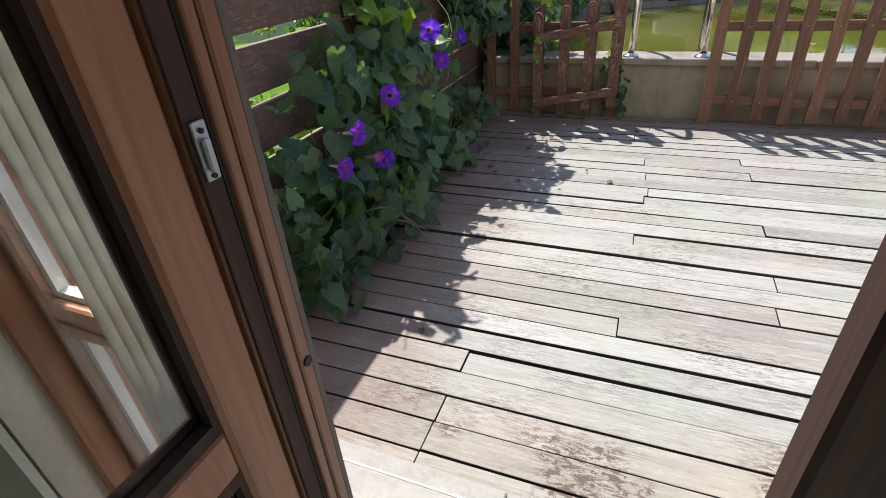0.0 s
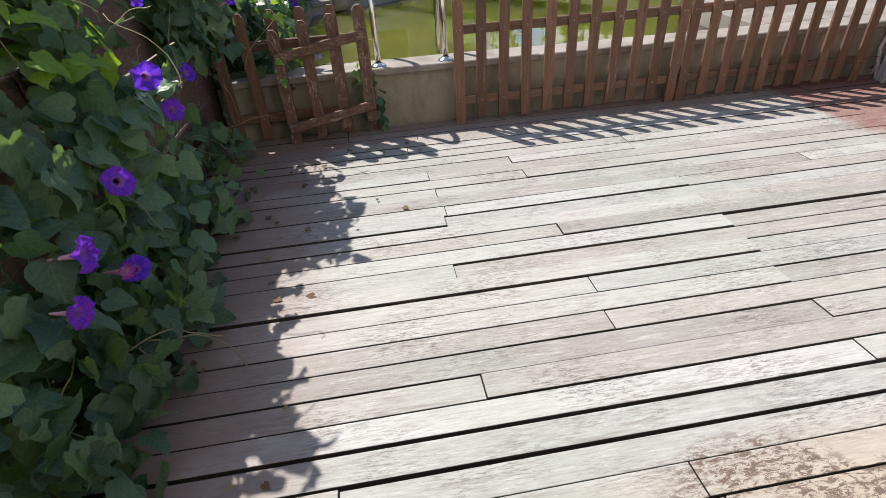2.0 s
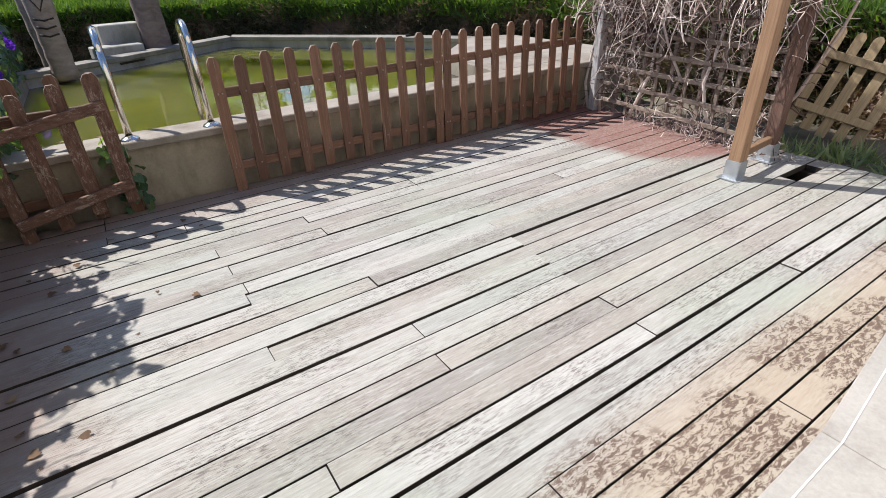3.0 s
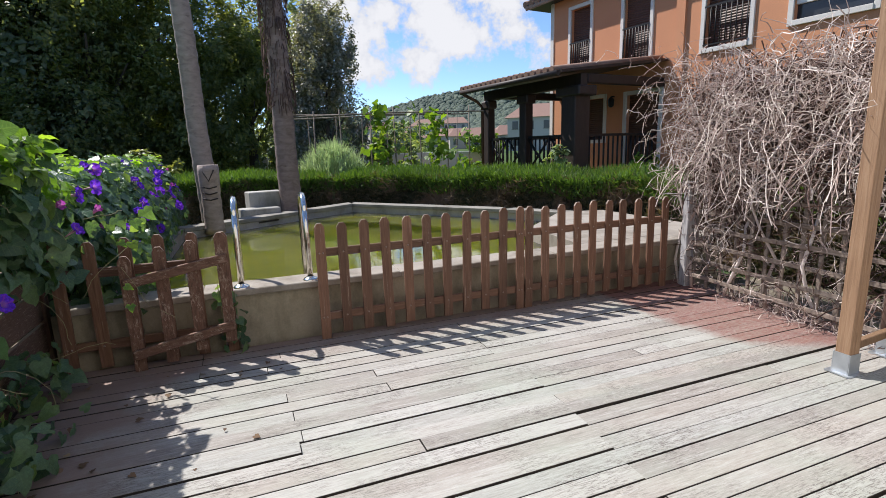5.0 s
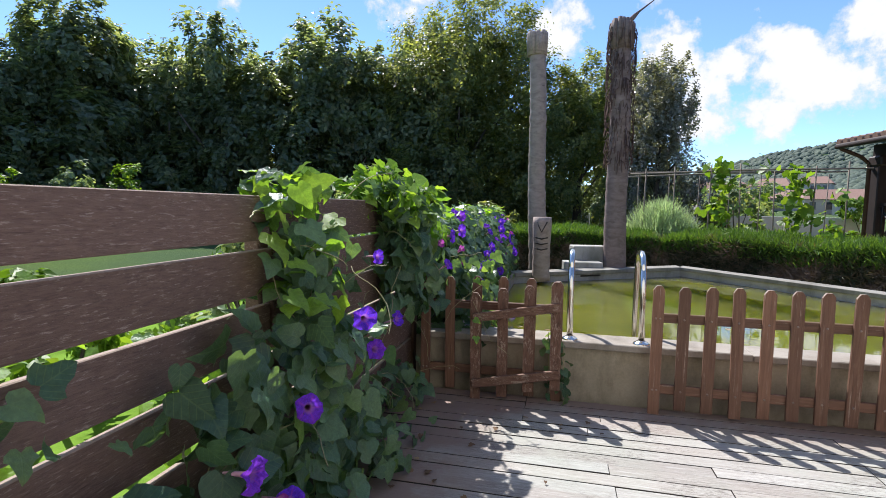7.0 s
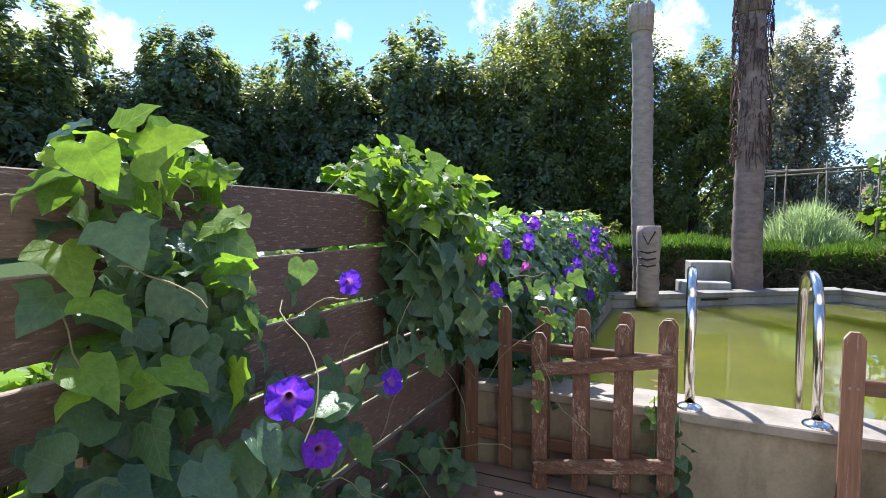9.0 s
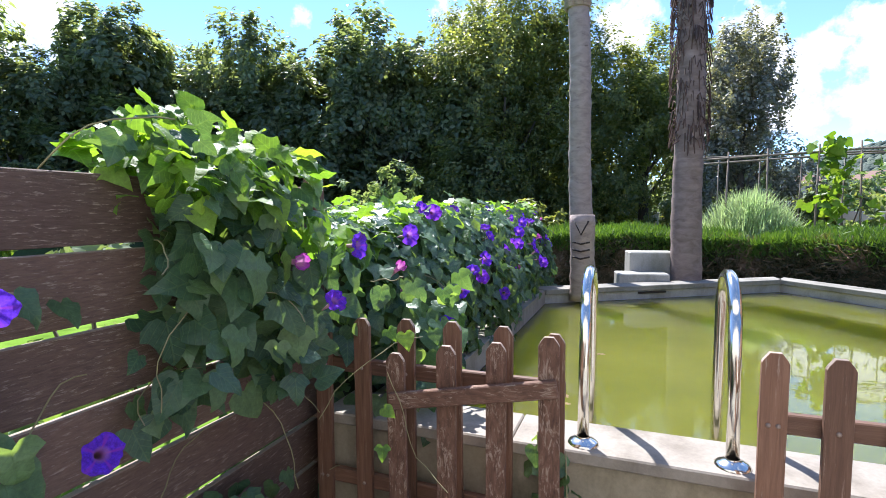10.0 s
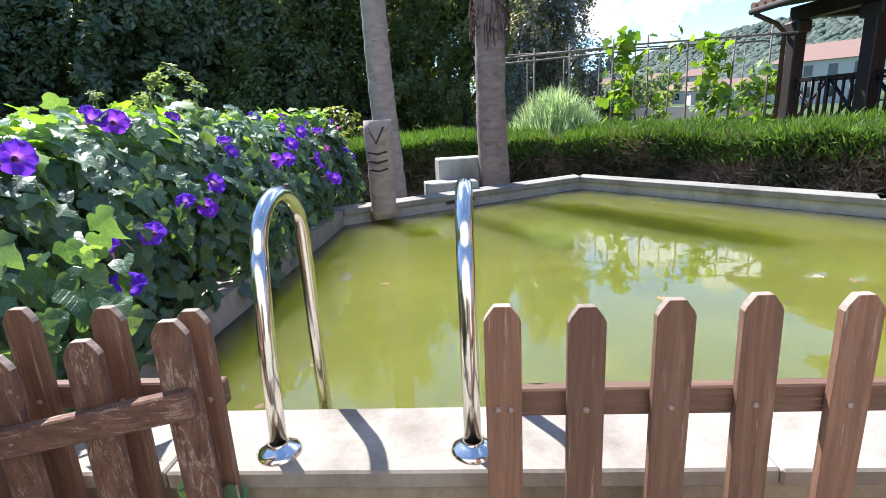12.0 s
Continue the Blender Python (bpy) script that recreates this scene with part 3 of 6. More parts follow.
def heart_leaf(lobed, fold=0.20, curl=0.12, skew=0.0):
    """A heart-shaped or three-lobed climbing leaf, folded along its rib, with a wavy rim."""
    rows = [(0.14, -0.15), (0.31, -0.15), (0.46, -0.03), (0.515, 0.13), (0.47, 0.30), (0.38, 0.48), (0.25, 0.67), (0.11, 0.86)]
    if lobed:
        rows = [(0.15, -0.16), (0.34, -0.15), (0.52, 0.02), (0.60, 0.22), (0.42, 0.30), (0.33, 0.44), (0.27, 0.66), (0.12, 0.86)]
    mids = [0.0, 0.03, 0.12, 0.24, 0.36, 0.50, 0.68, 0.86]
    v = [(skew * y * y, y, -curl * y * y) for y in mids] + [(skew, 1.0, -curl * 1.5)]
    right = [(w + skew * y * y, y, fold * w - curl * y * y - 0.34 * w * w + 0.035 * math.sin(i * 2.4)) for i, (w, y) in enumerate(rows)]
    n = len(v)
    v += right + [(-x * 0.94 + 2 * skew * y * y, y + 0.02, z + 0.04 * math.sin(i * 1.9 + 1)) for i, (x, y, z) in enumerate(right)]
    k = len(rows)
    f = []
    for i in range(k - 1):
        f += [(i, n + i, n + i + 1, i + 1), (i + 1, n + k + i + 1, n + k + i, i)]
    f += [(k - 1, n + k - 1, k), (k, n + 2 * k - 1, k - 1)]
    return v, f


SHAPES = [heart_leaf(False), heart_leaf(True), heart_leaf(False, 0.42, 0.30, 0.10), heart_leaf(True, 0.05, 0.34, -0.12)]
HEART = SHAPES[0]


def leaf_mesh(shape, name, material):
    me = bpy.data.meshes.new(name)
    me.from_pydata(shape[0], [], shape[1])
    for p in me.polygons:
        p.use_smooth = True
    loops = [v for f in shape[1] for v in f]
    flat_uv(me, np.asarray(shape[0], float)[loops][:, :2])
    me.materials.append(material)
    return me


# ---- ground ----
HILL = ((-180, 0.02), (-12, 0.025), (8, 0.047), (15, 0.074), (20, 0.097), (27, 0.114), (33, 0.128), (45, 0.15), (70, 0.10), (180, 0.02))


def rise(x, y):
    """Height of the land: flat near the house, a gentle bank to the neighbours, a long hill far off."""
    d, az = math.hypot(x, y), math.degrees(math.atan2(x, y))
    near = 0.45 * min(1, max(0, (d - 11) / 5)) - 0.14
    slope = next(a[1] + (b[1] - a[1]) * (az - a[0]) / (b[0] - a[0]) for a, b in zip(HILL, HILL[1:]) if az <= b[0])
    far = min(1, max(0, (d - 60) / 380)) ** 1.5
    wob = 4 * noise.noise(Vector((az * 0.12, d * 0.006, 0))) * far
    return near + far * slope * min(d, 440) + wob


def build_ground():
    bm = bmesh.new()
    radii = [0, 2, 4, 7, 10, 12, 14, 17, 22, 30, 40, 55, 75, 95, 120, 150, 185, 225, 270, 320, 370, 420, 480, 700, 1500, 4000]
    n = 180
    rings = []
    for r in radii[1:]:
        ring = []
        for k in range(n):
            a = 2 * math.pi * k / n
            x, y = r * math.sin(a), r * math.cos(a)
            ring.append(bm.verts.new((x, y, rise(x, y))))
        rings.append(ring)
    c = bm.verts.new((0, 0, -0.14))
    for k in range(n):
        bm.faces.new((c, rings[0][(k + 1) % n], rings[0][k]))
    for a, b in zip(rings, rings[1:]):
        for k in range(n):
            bm.faces.new((a[k], a[(k + 1) % n], b[(k + 1) % n], b[k])).smooth = True
    bmesh.ops.recalc_face_normals(bm, faces=bm.faces)
    solid("ground", bm, LAND, "green grassy land rising to a far hill", "ground", "", "structure")
    solid("lawn", prism([(-15, -3), (-1.75, -3), (-1.75, 4.3), (-2.6, 4.6), (-2.8, 12.0), (-15, 12.0)], -0.4, -0.115), LAWN, "sunlit bright green lawn beyond the board fence", "lawn", "", "structure")
    solid("soil_bed", prism([(3.98, -1.0), (5.6, -1.0), (5.6, 4.1), (3.98, 4.1)], -0.2, -0.06), SOIL, "dry soil strip with leaf litter beside the deck", "soil", "", "structure")


build_ground()


# ---- own house: wall, door, room ----
WALL_Y0, WALL_Y1 = 0.26, 0.46


def build_house_front():
    # unseen upper wall and left stretch added to bounce light onto shaded sides
    top = 5.4
    wall = thing("wall_house", (0, 0.36, 0), "rendered house wall with a french door, raised out of view to bounce light", "wall", "", "structure")

    def bit(x0, x1, z0, z1):
        part("wall_piece", span((x0, -0.10, z0), (x1, 0.10, z1)), CREAM, wall)
    bit(-6.0, -0.885, -0.15, top)
    bit(0.86, 4.9, -0.15, top)
    bit(-0.885, 0.86, 2.12, top)
    room = thing("room", (0, -1.7, 0), "plain interior room behind the french door", "room", "", "structure")
    part("wall_west", span((-2.3, -1.9, 0), (-2.2, 1.95, 2.7)), ROOMWALL, room)
    part("wall_north", span((-2.2, 1.94, 0), (-0.885, 1.955, 2.7)), ROOMWALL, room)
    part("wall_east", span((1.9, -1.9, 0), (2.0, 1.95, 2.7)), ROOMWALL, room)
    part("wall_south", span((-2.3, -2.0, 0), (2.0, -1.9, 2.7)), ROOMWALL, room)
    solid("ceiling", span((-2.3, -3.7, 2.7), (2.0, 0.26, 2.78)), ROOMWALL, "plain painted room ceiling", "ceiling", "", "structure")
    fl = thing("floor", (0, -1.7, 0), "pale glazed tile floor inside", "floor", "", "structure")
    part("screed", span((-2.3, -2.0, -0.12), (2.0, 1.97, 0.0)), SEAL, fl)
    size = 0.42
    tile = span((0.002, 0.002, 0.0), (size - 0.002, size - 0.002, 0.012), 0.0)
    first = part("tile", tile, FLOORTILE, fl, at=pose(-2.2, -1.9, 0))
    for i in range(10):
        for j in range(9):
            if i or j:
                ob = new("tile", first.data)
                ob.parent, ob.matrix_basis = fl, pose(-2.2 + i * size, -1.9 + j * size, 0)
    # stone sill, slightly askew to the deck boards
    sill = thing("door_sill", (0, 0.8, 0), "pale stone sill step along the house wall", "sill", "", "structure")
    cuts = [-1.6, -0.2, 1.35, 2.35, 3.9]

    def edge(x):
        return 0.805 + max(0, x - 0.95) * 0.095 + max(0, x - 2.0) * 0.07
    for a, b in zip(cuts, cuts[1:]):
        part("slab", prism([(a + 0.002, 0.464 - 0.8), (b - 0.002, 0.464 - 0.8), (b - 0.002, edge(b) - 0.80), (a + 0.002, edge(a) - 0.80)], -0.10, 0.016, 0.004), STONE, sill)
        part("lip", prism([(a, edge(a) - 0.86), (b, edge(b) - 0.86), (b, edge(b) - 0.855), (a, edge(a) - 0.855)], 0.016, 0.018), WHITEBAR, sill)


build_house_front()


def leaf_door(width, height, parent_name, label, m, handle_side, wood=None):
    """A glazed wooden door leaf; it hangs at x 0 and reaches to x = width."""
    d = thing(parent_name, (0, 0, 0), label, "door", "", "structure")
    wood = wood or JOINERY
    th, st, bd = 0.055, 0.068, 0.010
    for x0 in (0, width - st):
        part("stile", span((x0, -th / 2, 0.02), (x0 + st, th / 2, height), 0.006), wood, d)
    for z0, z1 in ((0.02, 0.20), (0.70, 0.775), (height - 0.10, height)):
        part("rail", span((st, -th / 2 + 0.004, z0), (width - st, th / 2 - 0.004, z1), 0.005), wood, d)
    for z0, z1 in ((0.20, 0.70), (0.775, height - 0.10)):
        g = part("pane", span((st, -0.004, z0), (width - st, 0.004, z1)), GLASS, d)
        g.visible_shadow = False
        for s in (-1, 1):
            part("glazing_bead", joined(span((st, s * 0.013 - 0.008, z0), (st + bd, s * 0.013 + 0.008, z1)), span((width - st - bd, s * 0.013 - 0.008, z0), (width - st, s * 0.013 + 0.008, z1)), span((st + bd, s * 0.013 - 0.008, z0), (width - st - bd, s * 0.013 + 0.008, z0 + 0.02)), span((st + bd, s * 0.013 - 0.008, z1 - 0.02), (width - st - bd, s * 0.013 + 0.008, z1))), SHADEJOIN, d)
    lever = joined(span((handle_side - 0.014, th / 2, 0.98), (handle_side + 0.014, th / 2 + 0.006, 1.16), 0.002), tube([(handle_side, th / 2, 1.10), (handle_side, th / 2 + 0.04, 1.10), (handle_side - 0.10, th / 2 + 0.045, 1.10)], 0.008))
    part("handle", lever, GALV, d, "metal lever handle")
    d.matrix_basis = m
    return d


def build_door():
    fr = thing("door_frame", (0, 0.41, 0.0), "brown varnished wooden french door frame", "door frame", "", "structure")
    part("jamb", span((-0.475, -0.046, 0.0), (-0.402, 0.034, 2.12), 0.005), JOINERY, fr)
    part("outer_trim", span((-0.475, 0.036, 0.0), (-0.399, 0.050, 2.12), 0.002), GREYTRIM, fr, "weathered grey-brown outer trim")
    # right jamb in the darkened wood, its shade painted in
    for x0, x1 in ((0.80, 0.86), (-0.885, -0.862)):
        part("jamb", span((x0, -0.09, 0.0), (x1, 0.045, 2.12), 0.005), SHADEJOIN if x0 > 0 else JOINERY, fr)
    # stepped rebate, seals and keep on the near jamb
    part("rebate", span((-0.401, -0.047, 0.0), (-0.396, -0.020, 2.06), 0.001), SHADEJOIN, fr)
    part("rebate", span((-0.401, -0.012, 0.0), (-0.391, 0.004, 2.06), 0.002), JOINERY, fr)
    part("rebate", span((-0.401, 0.010, 0.0), (-0.393, 0.033, 2.06), 0.003), JOINERY, fr)
    part("seal", span((-0.401, -0.018, 0.0), (-0.397, -0.013, 2.06)), SEAL, fr)
    part("seal", span((-0.401, 0.005, 0.0), (-0.397, 0.009, 2.06)), SEAL, fr)
    part("head", span((-0.862, -0.09, 2.06), (0.80, 0.045, 2.12), 0.005), JOINERY, fr)
    keep = part("lock_keep", joined(span((-0.396, -0.042, 1.075), (-0.392, -0.024, 1.135), 0.001), span((-0.392, -0.038, 1.085), (-0.386, -0.028, 1.118), 0.002)), GALV, fr, "small grey metal lock keep")
    part("screw", joined(tube([(-0.392, -0.033, 1.126), (-0.390, -0.033, 1.126)], 0.003), tube([(-0.392, -0.033, 1.080), (-0.390, -0.033, 1.080)], 0.003)), SEAL, keep)
    part("latch_hole", tube([(-0.393, 0.022, 0.775), (-0.390, 0.022, 0.775)], 0.008, 12), SEAL, fr)
    # open leaf: swung into the room, standing back from the frame
    leaf_door(0.60, 2.04, "door_1", "open glazed door leaf of brown varnished wood", pose(-0.432, 0.360, 0.01, 0, 0, -91), 0.55)
    # closed leaf gets the darkened wood: backlit shade as colour
    leaf_door(0.63, 2.04, "door_2", "closed glazed door leaf of brown varnished wood", pose(0.80, 0.40, 0.01, 0, 0, 180), 0.56, SHADEJOIN)
    side = thing("window_1", (-0.765, 0.40, 0.0), "fixed glazed side light with brown wooden bars", "window", "", "structure")
    bays = ((-0.065, 0.215),)
    for x0, x1 in ((-0.095, -0.065), (0.215, 0.288)):
        part("stile", span((x0, -0.03, 0.0), (x1, 0.03, 2.06), 0.005), JOINERY, side)
    for x0, x1 in bays:
        for z0, z1 in ((0.0, 0.09), (0.755, 0.825), (1.98, 2.06)):
            part("rail", span((x0, -0.028, z0), (x1, 0.028, z1), 0.004), JOINERY, side)
        for z0, z1 in ((0.09, 0.755), (0.825, 1.98)):
            g = part("pane", span((x0, -0.004, z0), (x1, 0.004, z1)), GLASS, side)
            g.visible_shadow = False
            part("spacer", joined(span((x0, -0.012, z0), (x0 + 0.014, 0.012, z1)), span((x1 - 0.014, -0.012, z0), (x1, 0.012, z1)), span((x0 + 0.014, -0.012, z0), (x1 - 0.014, 0.012, z0 + 0.012))), WHITEBAR, side)


build_door()


def build_curtain():
    c = thing("curtain", (-0.575, 0.335, 0.42), "pale cloth curtain hanging beside the side light", "curtain")
    bm = bmesh.new()
    cols = []
    for k in range(33):
        x = -0.07 + k * 0.14 / 32
        y = 0.012 * math.sin(k * 0.85)
        cols.append([bm.verts.new((x + 0.004 * math.sin(z * 5), y * (1.15 - z * 0.2), z)) for z in (0, 0.4, 0.8, 1.2, 1.62)])
    for a, b in zip(cols, cols[1:]):
        for k in range(4):
            bm.faces.new((a[k], b[k], b[k + 1], a[k + 1])).smooth = True
    cloth = part("cloth", bm, LINEN, c)
    thick = cloth.modifiers.new("thickness", "SOLIDIFY")
    thick.thickness = 0.002
    part("rod", tube([(-0.10, 0, 1.63), (0.10, 0, 1.63)], 0.006), GALV, c)


build_curtain()


# ---- fences ----
def picket_bm(h, w=0.072, d=0.020):
    """A picket with a clipped, softened head; base at the origin."""
    pts = [(-w / 2, 0), (w / 2, 0), (w / 2, h - 0.032), (w * 0.43, h - 0.021), (w * 0.22, h), (-w * 0.22, h), (-w * 0.43, h - 0.021), (-w / 2, h - 0.032)]
    bm = bmesh.new()
    f = bm.faces.new([bm.verts.new((x, -d / 2, z)) for x, z in pts])
    up = bmesh.ops.extrude_face_region(bm, geom=[f])
    bmesh.ops.translate(bm, vec=(0, d, 0), verts=[v for v in up["geom"] if isinstance(v, bmesh.types.BMVert)])
    bmesh.ops.recalc_face_normals(bm, faces=bm.faces)
    bmesh.ops.bevel(bm, geom=bm.edges[:], offset=0.0012, segments=1, affect="EDGES")
    bm.normal_update()
    # upward head faces take the paler wood, worn and coloured as sunlit
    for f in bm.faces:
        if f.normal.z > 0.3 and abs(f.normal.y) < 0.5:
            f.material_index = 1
    return bm


def picket_panel(at, count, pitch, h, mats, label, turn=0.0, lean=0.0, roll=0.0, rails=(0.17, 0.66), lift=0.03, seed=1, front=True, first_long=True, slope=0.0):
    """A picket panel in its own frame: pickets along x, rails behind (front) or before them."""
    rnd = random.Random(seed)
    p = thing("picket_fence", (0, 0, 0), label, "fence", "picket fence round the deck")
    for z in rails:
        r = part("rail", box((pitch * (count - 1) + 0.06, 0.030, 0.062), (pitch * (count - 1) / 2, 0.0255 if front else -0.0255, z + slope * pitch * (count - 1) / 2), 0.004, Matrix.Rotation(-math.atan(slope), 4, 'Y')), mats[1], p)
    for i in range(count):
        hh = h + rnd.uniform(-0.008, 0.008)
        base = 0.0 if (first_long and i in (0, count - 1)) else lift + rnd.uniform(-0.01, 0.015)
        pk = part("picket", picket_bm(hh - base), mats[0], p, at=pose(i * pitch + rnd.uniform(-0.004, 0.004), rnd.uniform(-0.002, 0.002), base + slope * i * pitch, rnd.uniform(-0.4, 0.4), rnd.uniform(-0.7, 0.7), rnd.uniform(-1, 1)))
        pk.data.materials.append(PALETOP)
        n = 2 if i in (0, count - 1) else 1
        for z in rails:
            for k in range(n):
                x = (k - (n - 1) / 2) * 0.026
                part("bolt", lathe([(0.0075, 0.0), (0.007, 0.003), (0.004, 0.005), (0.0005, 0.0055)], 8), SCREW, pk, at=pose(x, -0.010, z - base, 90, 0, 0))
    p.matrix_basis = pose(*at, lean, roll, turn)
    return p


PK_Y = 4.10
picket_panel((0.373, PK_Y, 0.0), 11, 0.1655, 0.885, (PICKET, RAIL), "brown stained picket fence panel before the pool wall", seed=3)
picket_panel((2.113, PK_Y, 0.0), 10, 0.1660, 0.885, (PICKET, RAIL), "brown stained picket fence panel beside the dry climber", seed=5)
picket_panel((-1.25, 4.155, 0.0), 6, 0.195, 0.875, (PICKET, RAIL), "brown picket fence panel behind the loose gate, partly under vines", seed=7, lift=0.02)
picket_panel((-0.845, 4.045, 0.0), 4, 0.187, 0.775, (GATE, GATERAIL), "flaking loose picket gate leaning against the fence", seed=9, turn=5.0, rails=(0.12, 0.60), lift=0.0, slope=0.17, front=False)


def build_board_fence():
    f = thing("board_fence", (-1.43, 2.4, 0), "dark brown board fence with gaps, overgrown by a vine", "fence")
    rnd = random.Random(4)
    tops = [1.415, 1.200, 0.980, 0.765, 0.548, 0.332, 0.116]
    for y0, y1 in ((-1.95, -0.05), (-0.04, 1.93)):
        for k, z in enumerate(tops):
            h = (0.178 if y0 < -1 else 0.199) + rnd.uniform(-0.004, 0.004)
            bm = box((0.026, y1 - y0 - 0.006, h), (0, 0, 0), 0.003)
            # top edge coloured pale, as worn and as catching the sun
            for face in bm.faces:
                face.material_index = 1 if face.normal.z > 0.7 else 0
            bd = part("board", bm, BOARD, f, at=pose(rnd.uniform(-0.004, 0.004), (y0 + y1) / 2, z - h / 2, rnd.uniform(-0.25, 0.25), rnd.uniform(-2, 2), rnd.uniform(-0.2, 0.2)))
            bd.data.materials.append(PALETOP)
    for y, h in ((-1.90, 1.40), (-0.045, 1.405), (1.96, 1.47)):
        part("post", box((0.07, 0.07, h), (-0.055 if y < 1.5 else 0.0, y, h / 2), 0.006), BOARD if y < 1.5 else REDPOST, f)
    # lower run beside the pool, under the vine
    g = thing("low_board_fence", (-1.62, 7.1, 0), "low weathered board fence under flowering vine", "fence")
    for z in (0.30, 0.52, 0.74, 0.94):
        part("board", box((0.026, 5.2, 0.18), (0, 0, z), 0.004), BOARD, g)
    for y in (-2.6, -0.9, 0.9, 2.6):
        part("post", box((0.07, 0.07, 1.05), (-0.05, y, 0.45), 0.005), OLDPOST, g)


build_board_fence()


# ---- pool ----
COPE_Z, WATER_Z = 0.43, 0.27
POOL = [(-0.95, 4.47), (2.90, 4.47), (3.02, 5.60), (4.10, 6.60), (3.60, 7.39), (1.68, 9.72), (-0.95, 7.95)]


def wall_run(pool, a, b, width, z0, z1, mat, name, bevel=0.0, outside=True, over=0.0):
    """A wall or slab along one pool edge, outside the water."""
    (ax, ay), (bx, by) = a, b
    d = Vector((bx - ax, by - ay)).normalized()
    o = Vector((d.y, -d.x))
    p = [Vector(a) - o * over, Vector(b) - o * over, Vector(b) + o * width, Vector(a) + o * width]
    if outside:
        p[2] = p[2] + d * width * 0.6
        p[3] = p[3] - d * width * 0.6
    return part(name, prism([(v.x, v.y) for v in (p[3], p[2], p[1], p[0])], z0, z1, bevel), mat, pool)


def build_pool():
    pool = thing("pool", (0, 0, 0), "raised swimming pool of stained concrete with pale coping", "pool", "", "structure")
    n = len(POOL)
    rnd = random.Random(2)
    # front wall of blocks facing the deck
    part("front_wall", span((-1.35, 4.235, -0.2), (4.5, 4.43, 0.385)), CONCRETE, pool)
    x = -1.30
    while x < 4.4:
        w = min(0.85 if x < -1.2 else 1.45, 4.45 - x)
        part("coping_slab", span((x + 0.002, 4.195, 0.383), (x + w - 0.002, 4.47, COPE_Z + rnd.uniform(-0.002, 0.002)), 0.006), COPING, pool)
        x += w
    part("wall", prism([(-0.95, 4.43), (-1.2, 4.43), (-1.2, 8.1), (-0.95, 7.95)][::-1], -0.2, 0.42), COPING, pool)
    for a, b in ((POOL[3], POOL[4]), (POOL[4], POOL[5]), (POOL[5], POOL[6])):
        wall_run(pool, a, b, 0.20, -0.2, 0.375, GREYWALL, "wall")
        # darkened slab: shade of the front face put into its colour
        wall_run(pool, a, b, 0.23, 0.372, COPE_Z, SHADECOPE, "coping_slab", 0.005, True, 0.035)
    part("ledge", prism([(2.90, 4.47), (4.75, 4.47), (4.75, 6.45), (4.12, 6.62), (3.02, 5.60)], -0.2, COPE_Z, 0.004), COPING, pool)
    # overflow slot in the far wall
    d = Vector((POOL[5][0] - POOL[6][0], POOL[5][1] - POOL[6][1])).normalized()
    c = Vector(POOL[6]) + d * 1.35
    part("overflow_slot", box((0.36, 0.02, 0.022), (c.x, c.y - 0.012, 0.345), 0, Matrix.Rotation(math.atan2(d.y, d.x), 4, "Z")), SEAL, pool)
    solid("water", prism(POOL, -1.2, WATER_Z), WATER, "still murky green pool water", "water", "", "structure")
    # steel ladder rails
    for x, yaw in ((-0.19, 0.0), (0.305, 0.0)):
        r = thing("pool_ladder_rail", (x, 4.275, COPE_Z), "polished stainless steel pool ladder handrail on round flange", "handrail", "pool ladder rails")
        pts = [(0, 0, 0.0), (0, 0.02, 0.30), (0, 0.045, 0.50)]
        for k in range(13):
            a = math.pi * k / 12
            pts.append((0, 0.205 - 0.155 * math.cos(a), 0.50 + 0.135 * math.sin(a)))
        pts += [(0, 0.365, 0.30), (0, 0.375, 0.0), (0, 0.38, -0.6)]
        part("bar", tube(pts, 0.0215, 16), STEEL, r)
        part("flange", lathe([(0.058, 0.0), (0.057, 0.006), (0.048, 0.014), (0.030, 0.022), (0.023, 0.026), (0.0225, 0.03)], 24), STEEL, r)
        r.rotation_mode = "XYZ"


build_pool()


# ---- plants ----
def unit(n, rng):
    v = rng.normal(size=(n, 3))
    return v / np.linalg.norm(v, axis=1, keepdims=True)


def crown_mesh(name, blobs, count, leaf, material, seed, shell=0.62, up=0.7):
    """Leaves in clumps: each blob (x, y, z, rx, ry, rz) carries many small tufts near its skin."""
    rng = np.random.default_rng(seed)
    vol = np.array([b[3] * b[4] + b[4] * b[5] + b[3] * b[5] for b in blobs])
    share = (count * vol / vol.sum()).astype(int)
    locs, norms = [], []
    for b, n in zip(blobs, share):
        tufts = max(6, n // 45)
        c = unit(tufts, rng) * (shell + (1.04 - shell) * rng.random((tufts, 1)) ** 0.6)
        pick = rng.integers(0, tufts, n)
        size = 0.13 + 0.10 * rng.random((tufts, 1))
        p = c[pick] + rng.normal(size=(n, 3)) * size[pick] * 0.55
        locs.append(np.array(b[:3]) + p * np.array(b[3:]))
        norms.append(p / (np.linalg.norm(p, axis=1, keepdims=True) + 1e-6))
    loc, nor = np.concatenate(locs), np.concatenate(norms)
    n = len(loc)
    nor = nor + unit(n, rng) * 0.8 + np.array([0, 0, up])
    rot = frames_of(nor, unit(n, rng) + np.array([0, 0, -0.5]))
    return swarm(name, DIAMOND, DIAMOND_F, rot, loc, leaf * (0.6 + 0.8 * rng.random(n)), material)


